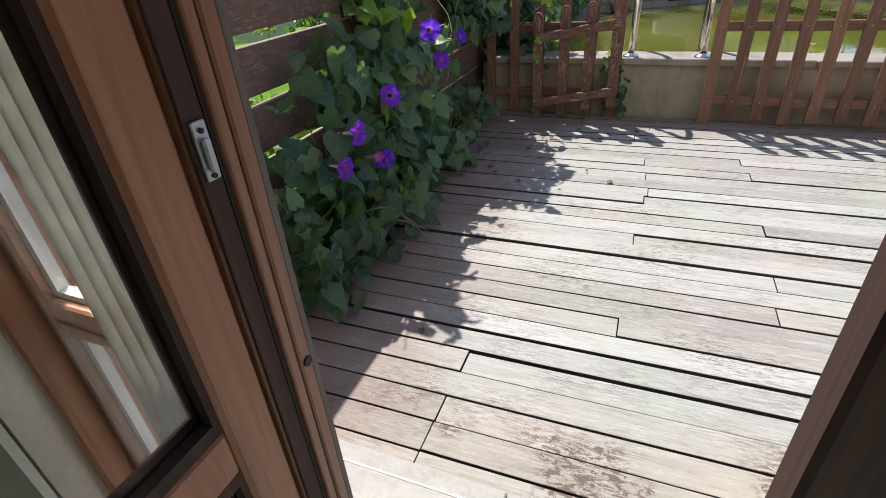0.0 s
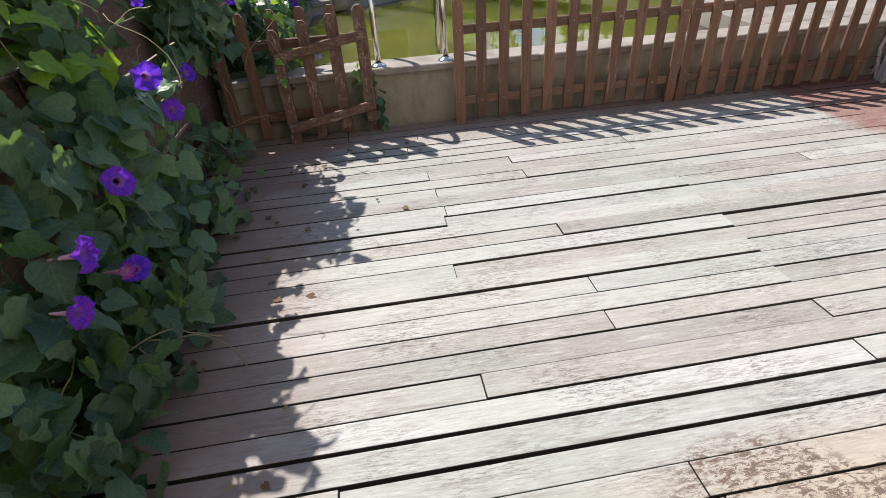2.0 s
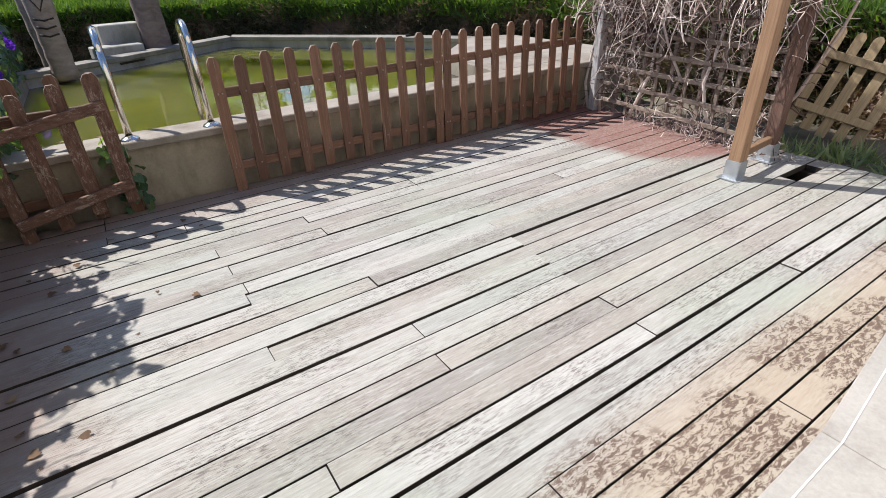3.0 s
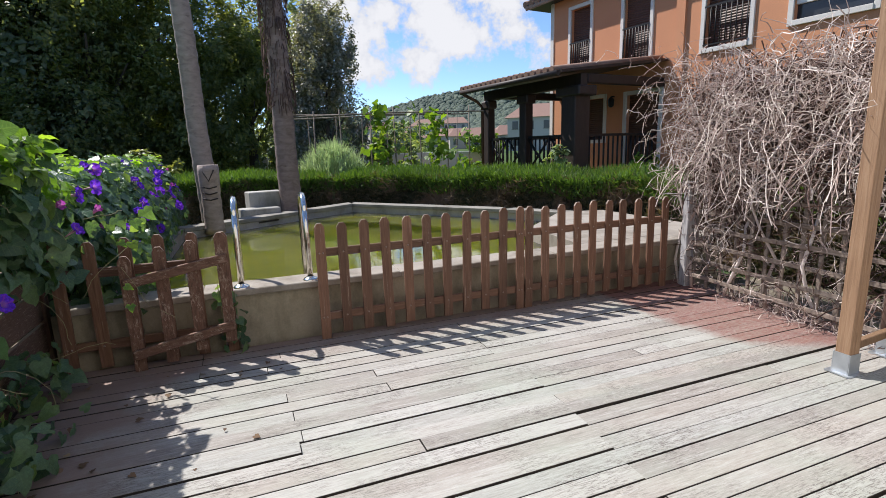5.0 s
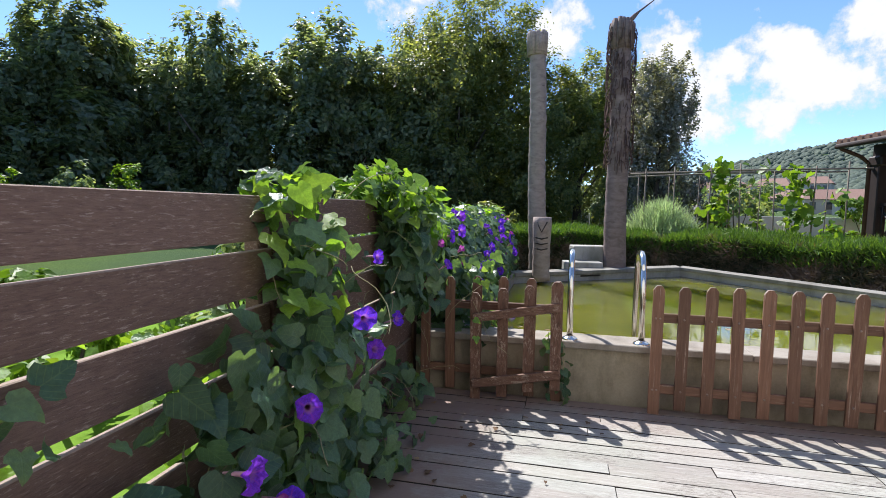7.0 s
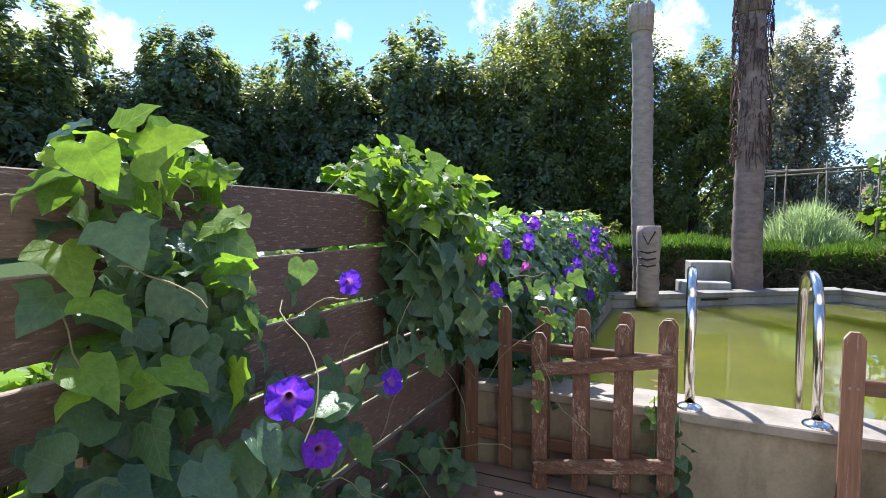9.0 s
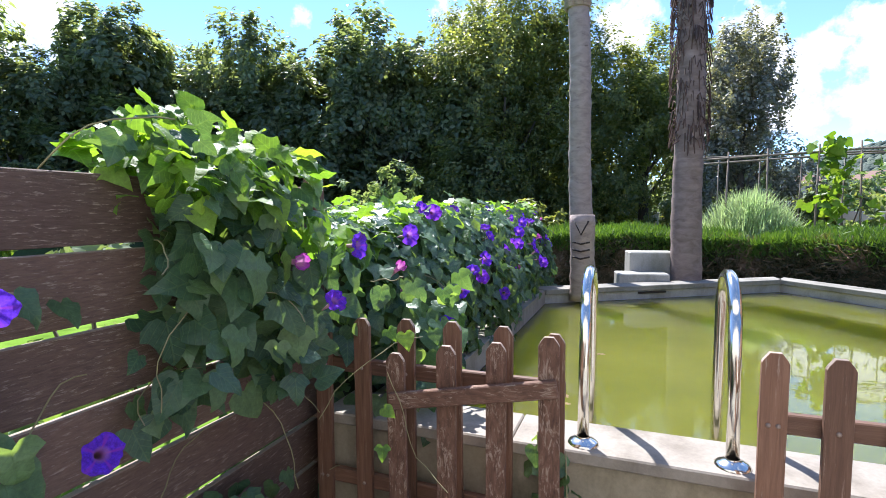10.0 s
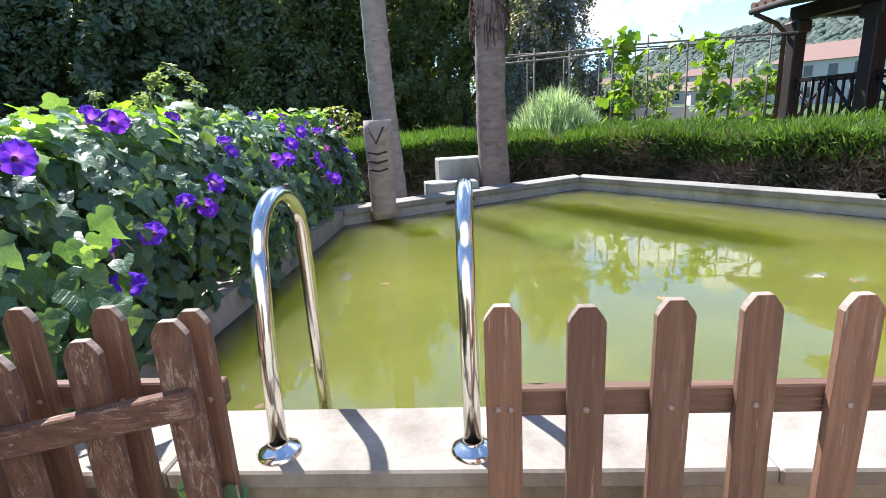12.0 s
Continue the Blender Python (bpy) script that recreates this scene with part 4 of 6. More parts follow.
def add_mesh(name, me, parent, label="", kind="stuff", m=None):
    ob = new(name, me)
    ob.parent = parent
    if m is not None:
        ob.matrix_basis = m
    return tagged(ob, label, "", "", kind)


def limb_tree(height, spread, rnd, r0):
    """A tapered trunk with limbs."""
    bms = [tube([(0, 0, -0.4), (0.05, 0.02, height * 0.3), (-0.05, 0.08, height * 0.62), (0.02, 0, height * 0.9)], [r0 * 1.25, r0, r0 * 0.7, r0 * 0.25], 9)]
    for k in range(7):
        a = k * 2.4 + rnd.uniform(-0.3, 0.3)
        z = height * rnd.uniform(0.25, 0.6)
        e = spread * rnd.uniform(0.55, 0.85)
        bms.append(tube([(0, 0, z), (math.cos(a) * e * 0.5, math.sin(a) * e * 0.5, z + height * 0.14), (math.cos(a) * e, math.sin(a) * e, z + height * 0.3)], [r0 * 0.5, r0 * 0.32, r0 * 0.1], 6))
    return joined(*bms)


def big_tree(at, blobs, count, leaf, mat, label, seed, height, spread, r0=0.22):
    t = thing("tree", at, label, "tree", "trees behind the pool")
    part("trunk", limb_tree(height, spread, random.Random(seed), r0), TRUNK, t)
    add_mesh("crown", crown_mesh("crown", blobs, count, leaf, mat, seed), t, "", "stuff")
    return t


def lumps(rnd, rx, ry, h, n, low=0.5):
    """A loose heap of blobs that makes one uneven crown."""
    out = []
    for k in range(n):
        a, r = rnd.uniform(0, 6.283), math.sqrt(rnd.random())
        z = rnd.uniform(low, h * 0.84)
        f = math.sqrt(max(0.05, 1 - (z / h) ** 2.2))
        s = rnd.uniform(0.26, 0.42)
        out.append((math.cos(a) * r * rx * f * 0.8, math.sin(a) * r * ry * f * 0.8, z, rx * s, ry * s, h * s * 0.55))
    return out


def build_trees():
    r = random.Random(11)
    # the broad tree behind the palms, and a silver-leaved one beside it
    big_tree((-4.7, 20.8, 0.2), lumps(r, 4.5, 3.4, 9.5, 54), 90000, 0.14, CROWN, "broad leafy tree with a dense olive-green crown", 21, 6.5, 3.4, 0.26)
    big_tree((0.15, 20.6, 0.2), lumps(r, 2.5, 2.2, 6.9, 28, 0.7), 40000, 0.125, CROWN, "rounded green tree beside the broad one", 22, 4.4, 1.6, 0.16)
    big_tree((2.65, 18.2, 0.2), lumps(r, 1.75, 1.6, 6.3, 24, 0.9), 26000, 0.10, CROWNS, "silvery green tree with loose twiggy crown", 23, 3.6, 1.1, 0.11)
    # woodland on the left
    kinds = []
    for k in range(3):
        kinds.append(big_tree((-9.0 - 4.2 * k, 19.5 - 2.0 * k, 0.2), lumps(r, 2.7, 2.7, 7.2 + 0.6 * k, 26), 24000, 0.20, CROWND, "dark green woodland tree with dense foliage", 31 + k, 6.0, 2.3, 0.2))
    spots = [(-7.0, 20.5), (-10.5, 20.0), (-15.5, 17.5), (-17.2, 14.5), (-18.5, 9.0), (-5.2, 22.5), (-8.0, 25), (-12, 24), (-16, 20), (-17.5, 15.5), (-13.0, 18.5), (-20, 11), (-18.0, 12.6), (-18, 6.0), (-5.6, 20.5), (-21, 22), (-3.5, 27), (2.0, 26), (-14, 29), (-18.5, 3.6), (-17, 0)]
    for i, (x, y) in enumerate(spots):
        s = 0.80 + 0.30 * r.random()
        copy_thing(kinds[i % 3], pose(x, y, 0.1, 0, 0, r.uniform(0, 360)) @ Matrix.Diagonal((s * 1.1, s * 1.1, s, 1)))


build_trees()


def shrub(at, rx, ry, h, count, leaf, mat, label, seed, blades=False, group="garden shrubs"):
    rng = np.random.default_rng(seed)
    s = thing("shrub", at, label, "shrub", group)
    rnd = random.Random(seed)
    part("stem", joined(*[tube([(0, 0, -0.1), (rx * 0.4 * math.cos(a), ry * 0.4 * math.sin(a), h * 0.7)], [0.02, 0.006], 5) for a in (0.3, 1.6, 2.9, 4.2, 5.4)]), TRUNK, s)
    if blades:
        p = rng.normal(size=(count, 2)) * np.array([rx, ry]) * 0.5
        z = rng.random(count) * h * 0.75 * np.exp(-0.5 * (p[:, 0] / rx) ** 2 - 0.5 * (p[:, 1] / ry) ** 2)
        loc = np.column_stack([p, z])
        tip = np.column_stack([p[:, 0] * 0.6, p[:, 1] * 0.6, np.full(count, 1.0)]) + rng.normal(size=(count, 3)) * 0.15
        rot = frames_of(unit(count, rng), tip)
        me = swarm("foliage", NEEDLE, BLADE_F, rot, loc, leaf * (0.6 + 0.8 * rng.random(count)), mat)
    else:
        me = crown_mesh("foliage", lumps(rnd, rx, ry, h, 9, 0.12), count, leaf, mat, seed)
    add_mesh("foliage", me, s)
    return s


def ringed_palm(at, height, r0, lean, label, fibres, seed):
    """A cut palm: a ringed bare trunk with a frayed head."""
    p = thing("palm", at, label, "palm", "cut palms")
    rnd = random.Random(seed)
    pts, rad = [], []
    n = 60
    for k in range(n + 1):
        f = k / n
        z = -0.3 + f * (height + 0.3)
        wob = 0.012 * math.sin(f * 9 + seed)
        step = 0.007 * ((k % 3) - 1)
        pts.append((lean[0] * f + wob, lean[1] * f, z))
        rad.append(r0 * (1.12 - 0.22 * f + 0.18 * max(0, f - 0.8)) + step * 0.6 + rnd.uniform(-0.004, 0.004))
    skin = DARKBARK if fibres else BARK
    part("trunk", tube(pts, rad, 18), skin, p)
    heads = []
    for k in range(16):
        a = k * 0.393 + rnd.uniform(-0.1, 0.1)
        x, y = lean[0] + math.cos(a) * r0 * 0.85, lean[1] + math.sin(a) * r0 * 0.85
        hh = rnd.uniform(0.04, 0.14) if fibres else rnd.uniform(0.0, 0.05)
        heads.append(tube([(x, y, height - 0.35), (x + math.cos(a) * 0.012, y + math.sin(a) * 0.012, height), (x + math.cos(a) * 0.02, y + math.sin(a) * 0.02, height + hh)], [0.05, 0.048, 0.034], 5))
    part("frond_stub", joined(*heads), skin, p, "cut frond bases")
    if fibres:
        hairs = []
        for k in range(520):
            a, z = rnd.uniform(0, 6.28), height * rnd.uniform(0.45, 1.0)
            f = z / height
            x, y = lean[0] * f + math.cos(a) * r0 * 0.95, lean[1] * f + math.sin(a) * r0 * 0.95
            b = a + rnd.uniform(-0.7, 0.7)
            hairs.append(tube([(x, y, z), (x + math.cos(b) * 0.05, y + math.sin(b) * 0.05, z + rnd.uniform(-0.05, 0.10)), (x + math.cos(b) * 0.08, y + math.sin(b) * 0.08, z - rnd.uniform(0.05, 0.2))], rnd.choice((0.005, 0.008)), 3, False))
        part("dry_frond", tube([(lean[0], lean[1], height), (lean[0] + 0.16, lean[1], height + 0.16), (lean[0] + 0.24, lean[1], height + 0.24), (lean[0] + 0.46, lean[1], height + 0.40)], [0.05, 0.04, 0.018, 0.008], 6), DARKBARK, p, "dry curved frond stalk")
        part("fibre", joined(*hairs), DARKTWIG, p, "loose bark fibres", "stuff")
    return p


def build_palms():
    ringed_palm((-0.685, 9.46, 0.30), 4.02, 0.146, (-0.125, 0.0), "bare ringed palm trunk, cut off at the top", False, 1)
    ringed_palm((0.585, 9.38, 0.30), 4.02, 0.168, (-0.035, 0.0), "bare fibrous palm trunk, cut off at the top", True, 2)
    st = thing("palm_stump", (-0.575, 8.10, 0.36), "short carved palm stump on the pool edge", "stump")
    rad = [r * 0.88 for r in (0.155, 0.15, 0.14, 0.15, 0.138, 0.15, 0.137, 0.148, 0.15, 0.155, 0.158, 0.15)]
    part("stump", tube([(0, 0, 0.086 * k - 0.05) for k in range(12)], rad, 16), BARK, st)
    part("carved_mark", tube([(-0.07, -0.115, 0.82), (0.0, -0.139, 0.68), (0.075, -0.115, 0.83)], 0.011, 5), DARKBEAM, st)
    for z in (0.42, 0.50, 0.58):
        part("carved_ring", tube([(-0.09, -0.10, z + 0.02), (0.0, -0.134, z), (0.09, -0.10, z + 0.02)], 0.010, 5), DARKBEAM, st)
    for (x, y, z0, w, d, h, a) in ((0.15, 9.52, 0.30, 0.56, 0.34, 0.46, 12), (0.05, 9.14, 0.30, 0.60, 0.34, 0.22, 12)):
        b = thing("concrete_block", (x, y, z0), "grey concrete slab step beside the palms", "block", "concrete steps")
        part("slab", box((w, d, h), (0, 0, h / 2), 0.012), GREYWALL, b)
        b.matrix_basis = pose(x, y, z0, 0, 0, a)
    shrub((-4.6, 11.2, 0.1), 1.2, 0.8, 2.15, 3400, 0.09, SAGE, "pale green shrub behind the flowering vine", 5)
    shrub((-2.2, 12.6, 0.2), 1.0, 0.8, 1.5, 2200, 0.10, CROWN, "green shrub at the foot of the trees", 6)
    for i, (x, y, h) in enumerate(((-12.6, 8.6, 2.0), (-12.4, 10.6, 2.1), (-12.7, 12.6, 2.2), (-12.3, 14.6, 1.9))):
        shrub((x, y, rise(x, y)), 1.1, 1.2, h, 2200, 0.11, SAGE if i % 2 else LIME, "sunlit pale green bush at the far side of the lawn", 80 + i, False, "bushes along the lawn")
    for i, (x, y) in enumerate(((-3.2, 1.2), (-3.4, 3.0), (-2.9, 4.4), (-4.5, 6.5), (-4.3, 2.0))):
        shrub((x, y, -0.1), 0.9, 0.9, 1.0 + 0.25 * (i % 3), 1500, 0.10, LIME if i % 2 else SAGE, "sunlit bright green shrub beyond the board fence", 60 + i, False, "shrubs beyond the fence")


build_palms()


# ---- hedge ----
def hedge(points, name_label, seed):
    """A clipped hedge along a line of front-edge points; the thickness lies to its right."""
    h = thing("hedge", (points[0][0], points[0][1], 0), name_label, "hedge", "clipped hedges")
    rng = np.random.default_rng(seed)
    base = Vector((points[0][0], points[0][1], 0))
    core = []
    tl, tn, tt, sl, sn, stp = [], [], [], [], [], []
    for a, b in zip(points, points[1:]):
        a, b = Vector((*a, 0)) - base, Vector((*b, 0)) - base
        d = (b - a).normalized()
        o = Vector((d.y, -d.x, 0))
        ln = (b - a).length
        q = [a + o * 0.12, b + o * 0.12, b + o * 1.0, a + o * 1.0]
        core.append(prism([(v.x, v.y) for v in q[::-1]], -0.2, 0.86))
        n = int(ln * 4200)
        u, w = rng.random(n) * ln, rng.random(n)
        wob = 0.05 * np.sin(u * 2.1 + seed) + 0.035 * np.sin(u * 5.3)
        w = np.where(rng.random(n) < 0.12, 0.0, w)
        z = 0.845 + 0.10 * w + wob * 0.7 + rng.normal(size=n) * 0.02 - np.where(w == 0, 0.22 * rng.random(n) ** 1.5, 0)
        ao, do, oo = np.array(a), np.array(d), np.array(o)
        tl.append(ao + do * u[:, None] + oo * (0.02 + w * 1.0)[:, None] + np.array([0, 0, 1]) * z[:, None])
        tt.append(np.array([0, 0, 1.0]) + rng.normal(size=(n, 3)) * 0.45 - oo * 0.25)
        m = int(ln * 3400)
        u, zz = rng.random(m) * ln, rng.random(m)
        fr = 0.05 + 0.10 * rng.random(m) + 0.05 * np.sin(u * 3.0 + zz * 6)
        sl.append(ao + do * u[:, None] + oo * fr[:, None] + np.array([0, 0, 1]) * (-0.1 + zz * 0.95)[:, None])
        stp.append(-oo * 0.5 + np.array([0, 0, 0.6]) + rng.normal(size=(m, 3)) * 0.7)
    tl, tt, sl, stp = map(np.concatenate, (tl, tt, sl, stp))
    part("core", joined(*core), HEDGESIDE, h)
    add_mesh("green_growth", swarm("shoots", BLADE, BLADE_F, frames_of(unit(len(tl), rng), tt), tl, 0.135 * (0.5 + 0.8 * rng.random(len(tl))), HEDGETOP), h, "fresh green clipped top")
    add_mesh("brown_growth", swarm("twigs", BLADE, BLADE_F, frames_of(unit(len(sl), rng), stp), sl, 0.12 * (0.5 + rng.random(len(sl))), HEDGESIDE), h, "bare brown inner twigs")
    return h


hedge([(5.0, -1.5), (5.05, 6.2), (3.6, 8.35), (2.1, 10.3), (1.5, 10.75)], "clipped hedge with green top and bare brown side behind the pool", 3)
hedge([(1.5, 10.75), (-7.5, 10.6)], "clipped green hedge behind the palm trunks", 4)


# ---- flowering vines ----
LEAVES = [leaf_mesh(shape, "leaf", m) for m in (VINE1, TOPLIT1) for shape in SHAPES]


def bloom(seed, mat, closed=0.0):
    """A thin ruffled trumpet; closed folds the limb forward as it fades."""
    rnd = random.Random(seed)
    bm = bmesh.new()
    prof = [(0.0065, -0.030), (0.009, -0.012), (0.014, 0.002), (0.023, 0.011), (0.033, 0.016), (0.042, 0.016), (0.047, 0.012)]
    sides, rings = 40, []
    ph = [rnd.uniform(0, 6.28) for _ in range(4)]
    for i, (r, z) in enumerate(prof):
        k = i / (len(prof) - 1)
        ring = []
        for j in range(sides):
            a = 2 * math.pi * j / sides
            rr = r * (1 + k * k * (0.055 * math.cos(5 * a) + 0.06 * math.sin(2 * a + ph[0]) + 0.03 * math.sin(11 * a + ph[1]))) * (1 - closed * k * 0.55)
            zz = z + k * k * (0.0055 * math.sin(7 * a + ph[2]) + 0.004 * math.sin(13 * a + ph[3]) - 0.004 * math.cos(5 * a)) + closed * k * 0.022
            ring.append(bm.verts.new((rr * math.cos(a), rr * math.sin(a), zz)))
        rings.append(ring)
    for a, b in zip(rings, rings[1:]):
        for j in range(sides):
            bm.faces.new((a[j], a[(j + 1) % sides], b[(j + 1) % sides], b[j])).smooth = True
    me = bpy.data.meshes.new("flower")
    bm.to_mesh(me)
    bm.free()
    me.materials.append(mat)
    return me


def throat_mesh():
    b = lathe([(0.0030, -0.082), (0.0050, -0.062), (0.0062, -0.045), (0.0072, -0.030), (0.0095, -0.012)], 10)
    th = bpy.data.meshes.new("throat")
    b.to_mesh(th)
    b.free()
    th.materials.append(THROAT)
    return th


BLOOMS = [bloom(k, PETAL, (0.0, 0.0, 0.25)[k % 3]) for k in range(6)]
FADED = [bloom(20 + k, PINKPETAL, 0.9) for k in range(3)]
FLOWER_THROAT = throat_mesh()


def put_leaf(vine, loc, normal, tip, size, k):
    r = frames_of(np.array([normal]), np.array([tip]))[0]
    ob = new("leaf", LEAVES[k])
    ob.parent = vine
    ob.matrix_basis = Matrix.Translation(loc) @ Matrix(r.tolist()).to_4x4() @ Matrix.Scale(size, 4)


def put_flower(vine, loc, normal, size, pink=False):
    z = Vector(normal).normalized()
    kind = FADED if pink else BLOOMS
    ob = new("flower", kind[int(abs(loc[1]) * 1000) % len(kind)])
    ob.parent = vine
    ob.matrix_basis = Matrix.Translation(loc) @ z.to_track_quat("Z", "Y").to_matrix().to_4x4() @ Matrix.Scale(size * 1.18, 4)
    th = new("throat", FLOWER_THROAT)
    th.parent = ob
    tagged(ob, "magenta fading bloom" if pink else "violet trumpet bloom")


def tendril(rnd, start, way, length, r=0.0025):
    p, d = Vector(start), Vector(way).normalized()
    pts = [p.copy()]
    for k in range(9):
        d = (d + Vector((rnd.uniform(-0.35, 0.35), rnd.uniform(-0.35, 0.35), rnd.uniform(-0.45, 0.25)))).normalized()
        p = p + d * length / 9
        pts.append(p.copy())
    return tube(pts, r, 4, False)


def dress(vine, loc, nor, tip, size, near, toplit):
    """Leaves nearest the walk stand singly, the rest in one mass."""
    order = np.argsort(-near)
    one, rest = order[:300], order[300:]
    for i in one:
        put_leaf(vine, loc[i].tolist(), nor[i], tip[i], float(size[i]), int(i % 4) + 4 * int(toplit[i]))
    # top leaves get the brighter material that paints sunlight on them
    for fresh, mat in ((False, VINEM), (True, TOPLITM)):
        some = rest[toplit[rest] == fresh]
        if not len(some):
            continue
        rot = frames_of(nor[some], tip[some])
        for k, shape in enumerate(SHAPES):
            sel = slice(k, None, 4)
            add_mesh("foliage", swarm("foliage", shape[0], shape[1], rot[sel], loc[some][sel], size[some][sel], mat), vine)


def fence_vine():
    base = np.array([-1.40, 2.8, 0.0])
    v = thing("flowering_vine", base.tolist(), "climbing vine with violet trumpet flowers over the board fence", "vine", "flowering vines")
    rng = np.random.default_rng(8)
    rnd = random.Random(8)
    loc, nor, tip, size, fresh = [], [], [], [], []

    def clump(n, y0, y1, z0, z1, out0, out1, s0, s1, top=False):
        for _ in range(n):
            y, z = rng.uniform(y0, y1), rng.uniform(z0, z1)
            out = out0 + (out1 - out0) * rng.random() ** 1.3
            loc.append((-1.40 + out, y, z))
            if top:
                nor.append(np.array([0.35, -0.15, 0.8]) + rng.normal(size=3) * 0.55)
                tip.append(np.array([0.5, -0.1, -0.35]) + rng.normal(size=3) * 0.5)
            else:
                nor.append(np.array([0.85, -0.22, 0.42]) + rng.normal(size=3) * 0.52)
                tip.append(np.array([0.15, 0.0, -0.9]) + rng.normal(size=3) * 0.55)
            size.append(rng.uniform(s0, s1))
            # fresh: most top leaves, coloured brighter as if in the sun
            fresh.append(top and rng.random() < 0.75)
    # low skirt
    clump(115, 1.28, 1.75, 0.05, 0.62, 0.04, 0.32, 0.07, 0.15)
    clump(165, 1.55, 2.35, 0.12, 0.95, 0.05, 0.30, 0.08, 0.17)
    clump(145, 2.2, 3.0, 0.05, 0.85, 0.04, 0.32, 0.08, 0.16)
    clump(60, 2.9, 3.9, 0.05, 0.40, 0.03, 0.24, 0.07, 0.13)
    clump(16, 2.75, 3.4, 0.5, 1.2, 0.03, 0.14, 0.07, 0.12)
    # fall of leaves over the middle
    clump(110, 2.28, 2.64, 0.8, 1.30, 0.03, 0.17, 0.07, 0.13)
    clump(34, 2.20, 2.62, 0.95, 1.45, 0.06, 0.20, 0.09, 0.15, True)
    clump(95, 2.26, 2.64, 1.30, 1.53, -0.16, 0.11, 0.06, 0.11, True)
    # heavy mass at the far end
    clump(190, 3.40, 4.25, 0.70, 1.28, 0.03, 0.34, 0.08, 0.16)
    clump(130, 3.42, 4.0, 1.10, 1.42, 0.03, 0.28, 0.07, 0.12)
    clump(55, 3.85, 4.18, 1.12, 1.29, -0.05, 0.30, 0.06, 0.11, True)
    clump(270, 3.36, 3.94, 1.32, 1.54, -0.22, 0.30, 0.06, 0.12, True)
    clump(110, 3.45, 3.80, 1.48, 1.63, -0.16, 0.16, 0.06, 0.11, True)
    # thin stragglers on the near boards and behind the fence
    clump(10, 1.15, 1.5, 0.45, 1.0, 0.03, 0.10, 0.06, 0.11)
    clump(12, 0.85, 1.35, 0.30, 1.0, 0.03, 0.12, 0.06, 0.12)
    clump(10, 0.9, 1.4, 0.35, 1.1, -0.14, 0.06, 0.06, 0.10, True)
    clump(130, 1.15, 2.3, 0.03, 0.36, 0.14, 0.44, 0.07, 0.14)
    clump(70, 2.0, 3.4, 0.03, 0.25, 0.12, 0.42, 0.06, 0.12)
    clump(90, 0.8, 2.4, 0.0, 1.1, -0.40, -0.06, 0.07, 0.12, True)
    clump(60, 1.4, 3.4, 0.1, 1.22, -0.32, -0.08, 0.06, 0.10, True)
    clump(260, 2.3, 4.3, 0.0, 0.9, -0.42, -0.06, 0.08, 0.13)
    loc, nor, tip, size = map(np.array, (loc, nor, tip, size))
    size = size * 0.86
    near = loc[:, 0] * 2 - loc[:, 1] * 0.3
    dress(v, loc - base, nor, tip, size, near, np.array(fresh))
    for y, z, o, pink in ((1.70, 0.635, 0.33, 0), (1.88, 0.455, 0.34, 0), (1.82, 0.49, 0.33, 1), (1.56, 0.545, 0.34, 0), (2.02, 0.70, 0.33, 0), (2.60, 0.88, 0.29, 0), (2.70, 0.71, 0.30, 0),
                          (3.12, 0.76, 0.26, 0), (2.96, 1.12, 0.21, 0), (3.75, 1.14, 0.33, 1), (3.92, 0.98, 0.36, 0), (4.12, 1.17, 0.34, 0), (4.52, 1.03, 0.32, 1), (4.56, 0.92, 0.32, 1)):
        put_flower(v, (o, y - 2.8, z), (0.85 + rnd.uniform(-0.35, 0.35), -0.45 + rnd.uniform(-0.5, 0.5), 0.25 + rnd.uniform(-0.3, 0.4)), rnd.uniform(0.72, 1.0), bool(pink))
    stems = []
    for k in range(44):
        y, z = rnd.uniform(1.4, 4.2), rnd.uniform(0.1, 1.25)
        if y < 2.1:
            z *= 0.5
        stems.append(tendril(rnd, (rnd.uniform(0.04, 0.2), y - 2.8, z), (rnd.uniform(0, 0.6), rnd.uniform(-1, 1), rnd.uniform(-0.7, 0.3)), rnd.uniform(0.2, 0.5), 0.002))
    for s, w, ln in (((0.30, -1.15, 0.30), (0.7, 0.2, 0.1), 0.42), ((0.32, -1.0, 0.22), (0.8, 0.3, -0.15), 0.45), ((0.05, -0.62, 1.36), (0.15, -0.9, 0.1), 0.14), ((0.1, 0.7, 1.58), (0.1, -0.9, 0.15), 0.5), ((0.3, 1.5, 1.0), (0.6, -0.4, 0.2), 0.4)):
        stems.append(tendril(rnd, s, w, ln, 0.003))
    part("stem", joined(*stems), STEM, v, "thin pale twining stems", "stuff")


fence_vine()


